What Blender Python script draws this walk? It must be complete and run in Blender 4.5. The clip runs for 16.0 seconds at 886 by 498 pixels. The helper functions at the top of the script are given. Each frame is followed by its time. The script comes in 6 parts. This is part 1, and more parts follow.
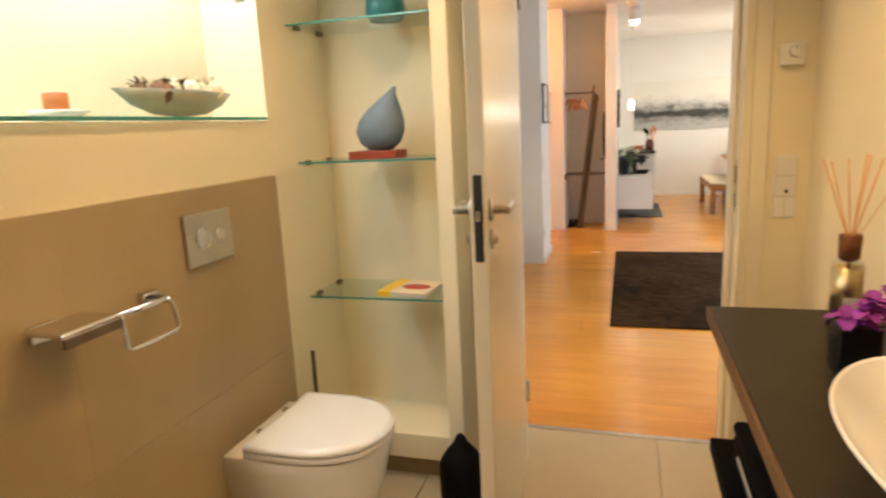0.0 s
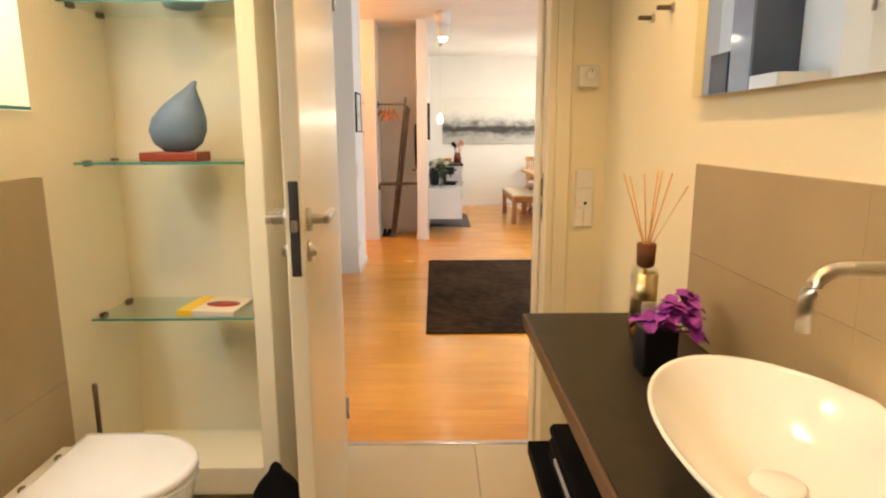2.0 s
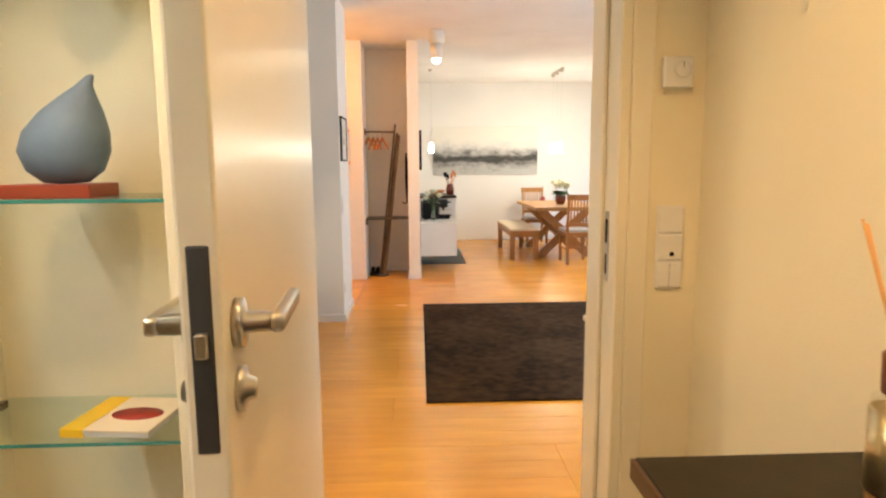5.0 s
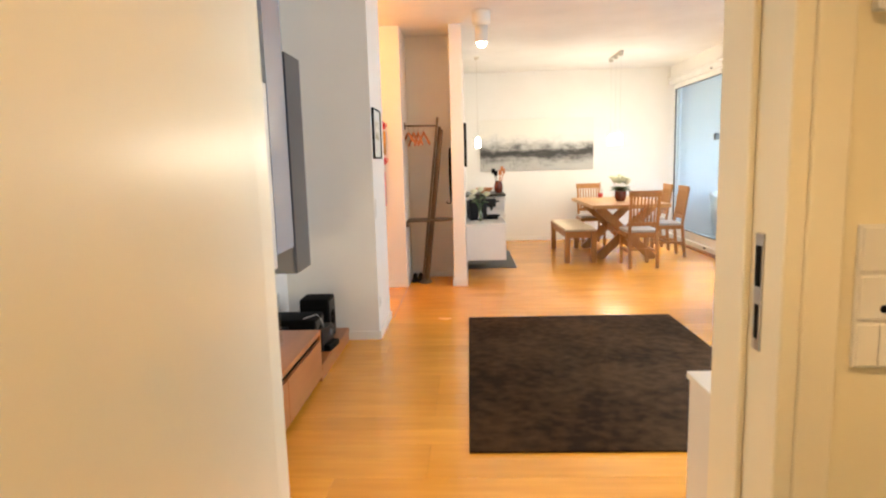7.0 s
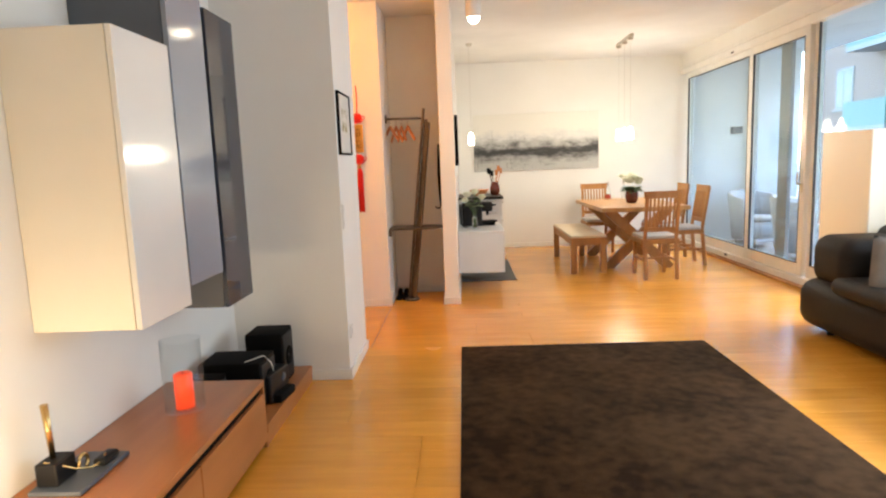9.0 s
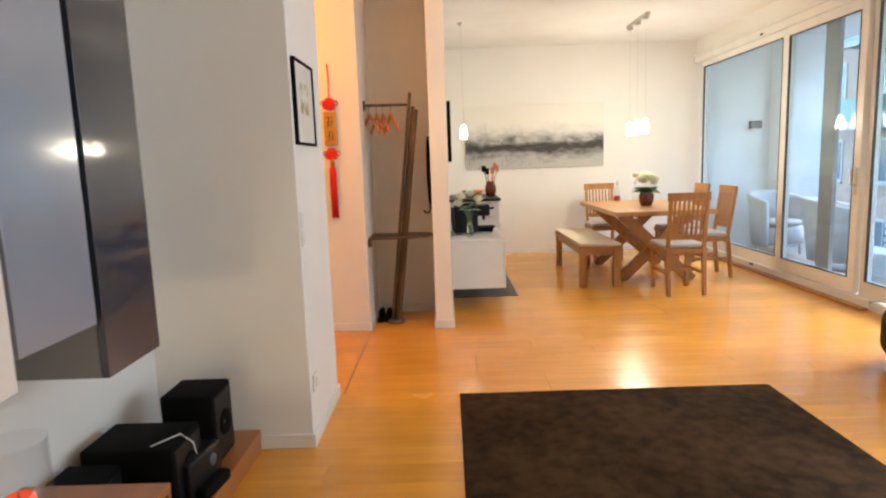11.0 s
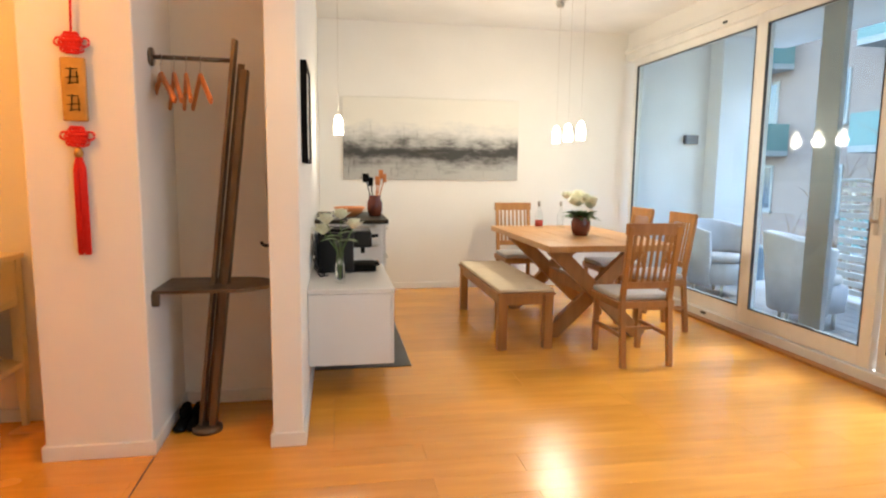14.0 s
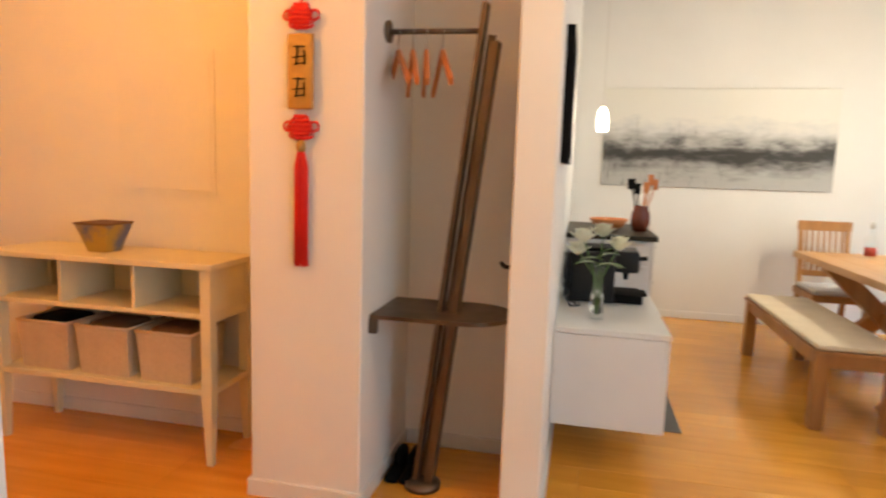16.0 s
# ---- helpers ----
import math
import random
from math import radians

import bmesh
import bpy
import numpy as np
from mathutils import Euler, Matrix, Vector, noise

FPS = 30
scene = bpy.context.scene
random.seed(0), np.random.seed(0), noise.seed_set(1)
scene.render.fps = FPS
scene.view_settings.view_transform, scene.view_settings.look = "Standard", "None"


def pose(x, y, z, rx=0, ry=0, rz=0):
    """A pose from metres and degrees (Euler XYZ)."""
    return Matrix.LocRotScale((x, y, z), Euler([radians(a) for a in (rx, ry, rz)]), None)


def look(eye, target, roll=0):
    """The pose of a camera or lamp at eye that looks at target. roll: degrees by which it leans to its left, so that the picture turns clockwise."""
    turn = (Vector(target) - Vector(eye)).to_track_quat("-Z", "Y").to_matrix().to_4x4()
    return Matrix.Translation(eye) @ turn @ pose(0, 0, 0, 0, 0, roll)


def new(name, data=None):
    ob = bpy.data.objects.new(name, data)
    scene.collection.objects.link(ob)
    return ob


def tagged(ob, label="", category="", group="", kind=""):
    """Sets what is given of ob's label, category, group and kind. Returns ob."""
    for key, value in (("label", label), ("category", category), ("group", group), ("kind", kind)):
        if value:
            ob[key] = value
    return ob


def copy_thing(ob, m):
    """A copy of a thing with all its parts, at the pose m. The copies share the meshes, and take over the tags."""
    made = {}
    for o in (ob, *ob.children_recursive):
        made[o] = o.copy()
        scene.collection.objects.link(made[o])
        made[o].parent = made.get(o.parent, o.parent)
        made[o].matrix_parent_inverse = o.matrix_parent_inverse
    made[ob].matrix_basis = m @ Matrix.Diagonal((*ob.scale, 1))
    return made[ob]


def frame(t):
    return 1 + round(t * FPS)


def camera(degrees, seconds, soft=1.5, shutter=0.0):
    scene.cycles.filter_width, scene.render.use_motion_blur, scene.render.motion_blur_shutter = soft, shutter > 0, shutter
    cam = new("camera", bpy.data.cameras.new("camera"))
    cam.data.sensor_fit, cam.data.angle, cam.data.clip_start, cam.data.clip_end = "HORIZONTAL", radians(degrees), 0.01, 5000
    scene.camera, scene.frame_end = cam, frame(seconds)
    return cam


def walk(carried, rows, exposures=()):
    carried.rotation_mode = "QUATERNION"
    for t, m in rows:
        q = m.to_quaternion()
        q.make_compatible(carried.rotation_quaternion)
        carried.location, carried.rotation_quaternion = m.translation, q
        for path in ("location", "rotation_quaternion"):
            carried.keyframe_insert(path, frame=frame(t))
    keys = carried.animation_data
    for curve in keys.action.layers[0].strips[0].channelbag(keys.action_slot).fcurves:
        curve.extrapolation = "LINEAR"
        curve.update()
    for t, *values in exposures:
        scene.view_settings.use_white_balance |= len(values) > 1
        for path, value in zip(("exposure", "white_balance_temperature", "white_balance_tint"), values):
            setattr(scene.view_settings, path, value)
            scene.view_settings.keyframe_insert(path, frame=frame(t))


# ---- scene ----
cam = camera(71.7, 16.0, soft=2.2, shutter=0.4)
PATH = [
    (0, (-0.018, 0.378, 1.388), (-0.588, 2.256, 0.999), -2.8),
    (0.5, (-0.014, 0.396, 1.380), (-0.332, 2.328, 0.977), -1.9),
    (1, (-0.028, 0.408, 1.377), (-0.174, 2.361, 0.968), -1.0),
    (1.5, (-0.042, 0.43, 1.371), (-0.078, 2.39, 0.979), -0.4),
    (2, (-0.05, 0.466, 1.376), (-0.023, 2.431, 1.002), -0.2),
    (2.5, (-0.055, 0.566, 1.373), (0.003, 2.537, 1.036), 0.1),
    (3, (-0.079, 0.698, 1.361), (0.003, 2.674, 1.063), -0.1),
    (3.5, (-0.125, 0.811, 1.368), (0.001, 2.787, 1.08), -0.5),
    (3.7, (-0.141, 0.85, 1.361), (0.001, 2.827, 1.094), -0.5),
    (6, (-0.138, 1.496, 1.349), (-0.166, 3.476, 1.069), -0.7),
    (6.5, (-0.108, 1.643, 1.351), (-0.179, 3.622, 1.071), -1.1),
    (7, (-0.092, 1.849, 1.346), (-0.18, 3.826, 1.063), -1.6),
    (7.5, (-0.054, 2.099, 1.331), (-0.159, 4.076, 1.049), -2.2),
    (8, (-0.078, 2.341, 1.313), (-0.166, 4.319, 1.032), -2.2),
    (8.5, (-0.071, 2.561, 1.316), (-0.149, 4.539, 1.032), -2.1),
    (9, (-0.061, 2.775, 1.304), (-0.136, 4.755, 1.028), -2.2),
    (11.5, (-0.151, 4.014, 1.283), (-0.137, 5.994, 0.996), -1.7),
    (12, (-0.148, 4.286, 1.287), (-0.088, 6.263, 0.992), -1.4),
    (12.5, (-0.094, 4.581, 1.287), (0.01, 6.557, 0.994), -1.5),
    (13, (-0.073, 4.977, 1.291), (0.112, 6.946, 0.995), -0.7),
    (13.5, (-0.031, 5.318, 1.26), (0.235, 7.282, 0.986), -0.2),
    (14, (0.017, 5.652, 1.248), (0.362, 7.606, 0.996), 0.6),
    (14.5, (0.037, 5.862, 1.249), (0.358, 7.824, 1.031), 1.0),
    (15, (0.016, 6.111, 1.251), (0.194, 8.093, 1.044), 1.5),
    (15.5, (0.031, 6.207, 1.241), (-0.096, 8.19, 1.014), 1.1),
    (16, (-0.053, 6.404, 1.243), (-0.484, 8.34, 0.986), 1.8),
]
EXPOSE = [(0.0, 3.9), (1.0, 4.0), (2.5, 4.07), (3.5, 4.03), (6.0, 4.12), (6.7, 4.17), (7.5, 4.1), (9.0, 3.93), (11.5, 3.8), (16.0, 3.75)]
walk(cam, [(t, look(e, g, r)) for t, e, g, r in PATH], EXPOSE)


# ---- world, daylight, lamps ----
def lk(nt, a, b):
    nt.links.new(a, b)


world = bpy.data.worlds.new("world")
scene.world = world
world.use_nodes = True
wn = world.node_tree
sky = wn.nodes.new("ShaderNodeTexSky")
sky.sky_type = "NISHITA"
sky.sun_disc = False
sky.sun_elevation = radians(28)
sky.sun_rotation = radians(76)
lk(wn, sky.outputs[0], wn.nodes["Background"].inputs[0])
wn.nodes["Background"].inputs[1].default_value = 0.15


def lamp(name, kind, m, watts, colour, size=0.1, size_y=0.0, spot=0.0, blend=0.5):
    d = bpy.data.lights.new(name, kind)
    d.energy = watts
    d.color = colour
    if kind == "AREA":
        d.size = size
        if size_y:
            d.shape = "RECTANGLE"
            d.size_y = size_y
    elif kind == "SUN":
        d.angle = size
    else:
        d.shadow_soft_size = size
    if kind == "SPOT":
        d.spot_size = radians(spot)
        d.spot_blend = blend
    ob = new(name, d)
    ob.matrix_basis = m
    return ob


WARM = (1.0, 0.605, 0.275)
SOFT = (1.0, 0.88, 0.70)
lamp("sun", "SUN", pose(30, 0, 30, 62, 0, 104), 0.9, (0.95, 0.97, 1.0), radians(30))
# sky light through the large window behind the sofa
lamp("window_light", "AREA", pose(3.20, 5.2, 1.3, 0, 90, 0), 6.4, (0.74, 0.87, 1.0), 2.2, 3.2)
# bathroom downlights
for bx, by, watts in ((-0.7, 1.85, 2.7), (0.08, 1.8, 3.3), (0.1, 0.6, 0.9), (-0.7, 0.5, 2.6)):
    lamp("bath_downlight", "SPOT", pose(bx, by, 2.46, 0, 0, 0), watts, WARM, 0.04, spot=120, blend=0.7)
# light in the recess above the toilet
lamp("recess_light", "AREA", pose(-1.29, 1.3, 2.08), 0.9, (0.82, 0.88, 1.0), 0.1, 1.8)
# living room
# spot at y 3.75 is added out of view to brighten the door-side floor
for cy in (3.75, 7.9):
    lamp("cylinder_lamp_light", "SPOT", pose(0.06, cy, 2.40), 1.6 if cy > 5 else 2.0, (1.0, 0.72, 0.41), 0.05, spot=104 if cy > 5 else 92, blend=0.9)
for py in (10.42, 10.7, 10.98):
    lamp("pendant_light", "POINT", pose(1.98, py, 1.55), 0.85, SOFT, 0.05)
lamp("pendant_light_small", "POINT", pose(0.05, 10.55, 1.58), 0.6, SOFT, 0.05)
lamp("table_lamp_light", "POINT", pose(-1.33, 4.05, 0.44), 1.15, (1.0, 0.72, 0.38), 0.09)
lamp("floor_lamp_light", "POINT", pose(2.95, 7.5, 1.2), 0.12, SOFT, 0.1)
# hall
lamp("hall_light", "POINT", pose(-1.75, 7.6, 2.3), 2.7, (1.0, 0.36, 0.04), 0.1)


# ---- materials ----
def material(name, rgb, rough=0.5, metal=0.0, rgb2=None, scale=8.0, bump=0.0, bump_scale=60.0, coat=0.0, stretch=(1, 1, 1), per_piece=0.0, detail=6.0, contrast=(0.35, 0.65), rough_var=0.0, sheen=0.0, spec=0.5):
    m = bpy.data.materials.new(name)
    m.use_nodes = True
    nt = m.node_tree
    b = nt.nodes["Principled BSDF"]
    b.inputs["Roughness"].default_value = rough
    b.inputs["Metallic"].default_value = metal
    b.inputs["Coat Weight"].default_value = coat
    b.inputs["Coat Roughness"].default_value = 0.12
    b.inputs["Sheen Weight"].default_value = sheen
    b.inputs["Specular IOR Level"].default_value = spec
    rgb2 = rgb2 or tuple(c * 0.86 for c in rgb)
    co = nt.nodes.new("ShaderNodeTexCoord")
    mp = nt.nodes.new("ShaderNodeMapping")
    mp.inputs["Scale"].default_value = stretch
    lk(nt, co.outputs["Object"], mp.inputs["Vector"])
    n1 = nt.nodes.new("ShaderNodeTexNoise")
    n1.inputs["Scale"].default_value = scale
    n1.inputs["Detail"].default_value = detail
    lk(nt, mp.outputs[0], n1.inputs["Vector"])
    n2 = nt.nodes.new("ShaderNodeTexNoise")
    n2.inputs["Scale"].default_value = scale * 0.13
    lk(nt, co.outputs["Object"], n2.inputs["Vector"])
    mixf = nt.nodes.new("ShaderNodeMath")
    mixf.operation = "ADD"
    half = nt.nodes.new("ShaderNodeMath")
    half.operation = "MULTIPLY"
    half.inputs[1].default_value = 0.5
    lk(nt, n1.outputs[0], mixf.inputs[0])
    lk(nt, n2.outputs[0], mixf.inputs[1])
    lk(nt, mixf.outputs[0], half.inputs[0])
    ramp = nt.nodes.new("ShaderNodeValToRGB")
    ramp.color_ramp.elements[0].position = contrast[0]
    ramp.color_ramp.elements[1].position = contrast[1]
    ramp.color_ramp.elements[0].color = (*rgb2, 1)
    ramp.color_ramp.elements[1].color = (*rgb, 1)
    lk(nt, half.outputs[0], ramp.inputs[0])
    out = ramp.outputs[0]
    if per_piece:
        info = nt.nodes.new("ShaderNodeObjectInfo")
        geo = nt.nodes.new("ShaderNodeNewGeometry")
        addr = nt.nodes.new("ShaderNodeMath")
        addr.operation = "ADD"
        lk(nt, info.outputs["Random"], addr.inputs[0])
        lk(nt, geo.outputs["Random Per Island"], addr.inputs[1])
        fr = nt.nodes.new("ShaderNodeMath")
        fr.operation = "FRACT"
        lk(nt, addr.outputs[0], fr.inputs[0])
        mr = nt.nodes.new("ShaderNodeMapRange")
        mr.inputs["To Min"].default_value = 1 - per_piece
        mr.inputs["To Max"].default_value = 1 + per_piece
        lk(nt, fr.outputs[0], mr.inputs["Value"])
        hsv = nt.nodes.new("ShaderNodeHueSaturation")
        lk(nt, mr.outputs[0], hsv.inputs["Value"])
        lk(nt, out, hsv.inputs["Color"])
        out = hsv.outputs[0]
    lk(nt, out, b.inputs["Base Color"])
    if rough_var:
        rr = nt.nodes.new("ShaderNodeMapRange")
        rr.inputs["To Min"].default_value = max(rough - rough_var, 0.02)
        rr.inputs["To Max"].default_value = rough + rough_var
        lk(nt, n2.outputs[0], rr.inputs["Value"])
        lk(nt, rr.outputs[0], b.inputs["Roughness"])
    if bump:
        n3 = nt.nodes.new("ShaderNodeTexNoise")
        n3.inputs["Scale"].default_value = bump_scale
        n3.inputs["Detail"].default_value = 4
        lk(nt, mp.outputs[0], n3.inputs["Vector"])
        bp = nt.nodes.new("ShaderNodeBump")
        bp.inputs["Strength"].default_value = bump
        bp.inputs["Distance"].default_value = 0.004
        lk(nt, n3.outputs[0], bp.inputs["Height"])
        lk(nt, bp.outputs[0], b.inputs["Normal"])
    return m


def glass(name, rgb=(1, 1, 1), rough=0.0, ior=1.45):
    m = bpy.data.materials.new(name)
    m.use_nodes = True
    b = m.node_tree.nodes["Principled BSDF"]
    b.inputs["Base Color"].default_value = (*rgb, 1)
    b.inputs["Roughness"].default_value = rough
    b.inputs["IOR"].default_value = ior
    b.inputs["Transmission Weight"].default_value = 1.0
    return m


def clear(name, tint=(1, 1, 1), ior=1.45, gleam=0.6):
    """Thin clear glass: light passes, the surface gleams."""
    m = bpy.data.materials.new(name)
    m.use_nodes = True
    nt = m.node_tree
    nt.nodes.remove(nt.nodes["Principled BSDF"])
    tr = nt.nodes.new("ShaderNodeBsdfTransparent")
    tr.inputs[0].default_value = (*tint, 1)
    gl = nt.nodes.new("ShaderNodeBsdfGlossy")
    gl.inputs["Roughness"].default_value = 0.01
    lw = nt.nodes.new("ShaderNodeLayerWeight")
    lw.inputs[0].default_value = 0.5
    pw = nt.nodes.new("ShaderNodeMath")
    pw.operation = "POWER"
    pw.inputs[1].default_value = 4.0
    lk(nt, lw.outputs["Facing"], pw.inputs[0])
    fr = nt.nodes.new("ShaderNodeMapRange")
    fr.inputs["To Min"].default_value = 0.02 * ior
    fr.inputs["To Max"].default_value = gleam
    lk(nt, pw.outputs[0], fr.inputs["Value"])
    mx = nt.nodes.new("ShaderNodeMixShader")
    lk(nt, fr.outputs[0], mx.inputs[0])
    lk(nt, tr.outputs[0], mx.inputs[1])
    lk(nt, gl.outputs[0], mx.inputs[2])
    lk(nt, mx.outputs[0], nt.nodes["Material Output"].inputs[0])
    return m


def glow(name, rgb, strength):
    m = bpy.data.materials.new(name)
    m.use_nodes = True
    b = m.node_tree.nodes["Principled BSDF"]
    b.inputs["Base Color"].default_value = (0.9, 0.9, 0.9, 1)
    b.inputs["Emission Color"].default_value = (*rgb, 1)
    b.inputs["Emission Strength"].default_value = strength
    return m


def mirror_material():
    m = bpy.data.materials.new("mirror_glass")
    m.use_nodes = True
    b = m.node_tree.nodes["Principled BSDF"]
    b.inputs["Base Color"].default_value = (0.9, 0.92, 0.92, 1)
    b.inputs["Metallic"].default_value = 1.0
    b.inputs["Roughness"].default_value = 0.01
    return m


def painting_material():
    m = material("ink_painting", (0.62, 0.61, 0.58), 0.75, rgb2=(0.5, 0.49, 0.46), scale=3, bump=0.2, bump_scale=300)
    nt = m.node_tree
    b = nt.nodes["Principled BSDF"]
    co = nt.nodes.new("ShaderNodeTexCoord")
    sep = nt.nodes.new("ShaderNodeSeparateXYZ")
    lk(nt, co.outputs["Generated"], sep.inputs[0])
    mp = nt.nodes.new("ShaderNodeMapping")
    mp.inputs["Scale"].default_value = (1.7, 1, 2.0)
    lk(nt, co.outputs["Generated"], mp.inputs["Vector"])
    n = nt.nodes.new("ShaderNodeTexNoise")
    n.inputs["Scale"].default_value = 3.2
    n.inputs["Detail"].default_value = 9
    n.inputs["Roughness"].default_value = 0.68
    lk(nt, mp.outputs[0], n.inputs["Vector"])
    ma = nt.nodes.new("ShaderNodeMath")
    ma.operation = "MULTIPLY_ADD"
    ma.inputs[1].default_value = 0.55
    lk(nt, n.outputs[0], ma.inputs[0])
    lk(nt, sep.outputs["Z"], ma.inputs[2])
    ramp = nt.nodes.new("ShaderNodeValToRGB")
    el = ramp.color_ramp.elements
    el[0].position, el[0].color = 0.2, (0.46, 0.46, 0.44, 1)
    el[1].position, el[1].color = 0.96, (0.76, 0.74, 0.68, 1)
    for p, c in ((0.40, 0.42), (0.48, 0.28), (0.54, 0.12), (0.59, 0.045), (0.65, 0.05), (0.70, 0.16), (0.76, 0.40), (0.86, 0.62)):
        e = el.new(p)
        e.color = (c, c, c * 0.97, 1)
    lk(nt, ma.outputs[0], ramp.inputs[0])
    # fine upright reed strokes above the dark band, mostly on one half
    mp2 = nt.nodes.new("ShaderNodeMapping")
    mp2.inputs["Scale"].default_value = (55, 1, 3.5)
    mp2.inputs["Rotation"].default_value = (0, radians(4), 0)
    lk(nt, co.outputs["Generated"], mp2.inputs["Vector"])
    ns = nt.nodes.new("ShaderNodeTexNoise")
    ns.inputs["Scale"].default_value = 1.0
    ns.inputs["Detail"].default_value = 3
    lk(nt, mp2.outputs[0], ns.inputs["Vector"])
    line = nt.nodes.new("ShaderNodeMapRange")
    line.inputs["From Min"].default_value = 0.60
    line.inputs["From Max"].default_value = 0.86
    lk(nt, ns.outputs[0], line.inputs["Value"])
    high = nt.nodes.new("ShaderNodeMapRange")
    high.inputs["From Min"].default_value = 0.84
    high.inputs["From Max"].default_value = 0.42
    lk(nt, sep.outputs["Z"], high.inputs["Value"])
    side = nt.nodes.new("ShaderNodeMapRange")
    side.inputs["From Min"].default_value = 0.75
    side.inputs["From Max"].default_value = 0.25
    side.inputs["To Min"].default_value = 0.25
    lk(nt, sep.outputs["X"], side.inputs["Value"])
    m1 = nt.nodes.new("ShaderNodeMath")
    m1.operation = "MULTIPLY"
    lk(nt, line.outputs[0], m1.inputs[0])
    lk(nt, high.outputs[0], m1.inputs[1])
    m2 = nt.nodes.new("ShaderNodeMath")
    m2.operation = "MULTIPLY"
    lk(nt, m1.outputs[0], m2.inputs[0])
    lk(nt, side.outputs[0], m2.inputs[1])
    ink = nt.nodes.new("ShaderNodeMix")
    ink.data_type = "RGBA"
    lk(nt, m2.outputs[0], ink.inputs[0])
    lk(nt, ramp.outputs[0], ink.inputs[6])
    ink.inputs[7].default_value = (0.05, 0.05, 0.05, 1)
    lk(nt, ink.outputs[2], b.inputs["Base Color"])
    return m


MW = material("white_wall_paint", (0.80, 0.785, 0.75), 0.75, rgb2=(0.76, 0.745, 0.71), scale=3, bump=0.15, bump_scale=160)
MB = material("bath_wall_paint", (0.80, 0.735, 0.55), 0.7, rgb2=(0.76, 0.695, 0.515), scale=3, bump=0.15, bump_scale=160)
MC = material("ceiling_paint", (0.82, 0.81, 0.79), 0.85, scale=2, bump=0.1, bump_scale=120)
MTRIM = material("white_trim_lacquer", (0.80, 0.79, 0.76), 0.35, scale=5)
MDOOR = material("cream_door_lacquer", (0.80, 0.75, 0.61), 0.28, rgb2=(0.77, 0.72, 0.585), scale=4, bump=0.05, bump_scale=40)
MPARQ = material("beech_parquet", (0.79, 0.365, 0.045), 0.25, rgb2=(0.63, 0.262, 0.027), scale=14, stretch=(0.12, 1.6, 1), per_piece=0.06, coat=0.15, bump=0.06, bump_scale=120, rough_var=0.08)
MGAP = material("floor_bed", (0.16, 0.08, 0.03), 0.8, scale=10)
MTILE = material("beige_stone_tile", (0.40, 0.305, 0.165), 0.42, rgb2=(0.345, 0.262, 0.140), scale=4, per_piece=0.03, bump=0.08, bump_scale=90, rough_var=0.08)
MFTILE = material("light_floor_tile", (0.58, 0.495, 0.345), 0.4, rgb2=(0.52, 0.44, 0.305), scale=4, per_piece=0.03, bump=0.06, bump_scale=90)
MGROUT = material("grey_grout", (0.42, 0.37, 0.30), 0.9, scale=30)
MRUG = material("dark_brown_rug", (0.064, 0.034, 0.015), 0.95, rgb2=(0.022, 0.011, 0.005), scale=14, bump=1.0, bump_scale=170, contrast=(0.40, 0.60), spec=0.1)
MOAK = material("oiled_oak", (0.44, 0.205, 0.055), 0.42, rgb2=(0.29, 0.12, 0.028), scale=22, stretch=(1, 1, 0.12), bump=0.15, bump_scale=120, per_piece=0.06)
MOAKTOP = material("oak_table_top", (0.52, 0.28, 0.095), 0.38, rgb2=(0.40, 0.195, 0.058), scale=22, stretch=(1.2, 0.1, 1), bump=0.12, bump_scale=120, per_piece=0.07)
MCHERRY = material("cherry_veneer", (0.40, 0.150, 0.045), 0.32, rgb2=(0.30, 0.100, 0.026), scale=16, stretch=(1.2, 0.1, 1), coat=0.15, per_piece=0.05)
MDARK = material("black_plastic", (0.006, 0.006, 0.007), 0.42, scale=12, spec=0.3)
MMATT = material("matt_black", (0.005, 0.0045, 0.0045), 0.75, scale=12, bump=0.2, bump_scale=90, spec=0.08)
MCOUNT = material("dark_stone_worktop", (0.034, 0.026, 0.014), 0.42, rgb2=(0.020, 0.015, 0.008), scale=16, spec=0.25, bump=0.08, bump_scale=140, rough_var=0.06)
MEDGE = material("brown_worktop_edge", (0.11, 0.055, 0.022), 0.5, scale=20)
MCER = material("white_ceramic", (0.86, 0.86, 0.84), 0.08, scale=2, coat=0.4)
MSEAT = material("white_toilet_seat", (0.86, 0.86, 0.84), 0.15, scale=2)
MSTEEL = material("brushed_steel", (0.62, 0.59, 0.53), 0.28, 1.0, scale=40, stretch=(1, 1, 8))
MCHROME = material("polished_chrome", (0.72, 0.72, 0.72), 0.08, 1.0, scale=8)
MRUST = material("worn_raw_steel", (0.22, 0.17, 0.125), 0.42, 0.85, rgb2=(0.09, 0.06, 0.04), scale=10, stretch=(1, 1, 0.3), bump=0.1, bump_scale=60)
MGLASS = clear("clear_glass", (0.98, 0.99, 0.99), gleam=0.3)
MGREEN = clear("green_edge_glass", (0.93, 0.985, 0.965))
MTEAL = material("green_glass_edge", (0.05, 0.26, 0.21), 0.15, scale=6)
MPANE = clear("window_pane", (0.88, 0.96, 1.0), 1.5)
MMIRROR = mirror_material()
MBLUEV = material("blue_grey_stoneware", (0.15, 0.21, 0.275), 0.55, rgb2=(0.11, 0.16, 0.22), scale=18, bump=0.25, bump_scale=90)
MREDB = material("red_lacquered_wood", (0.30, 0.045, 0.015), 0.4, scale=14)
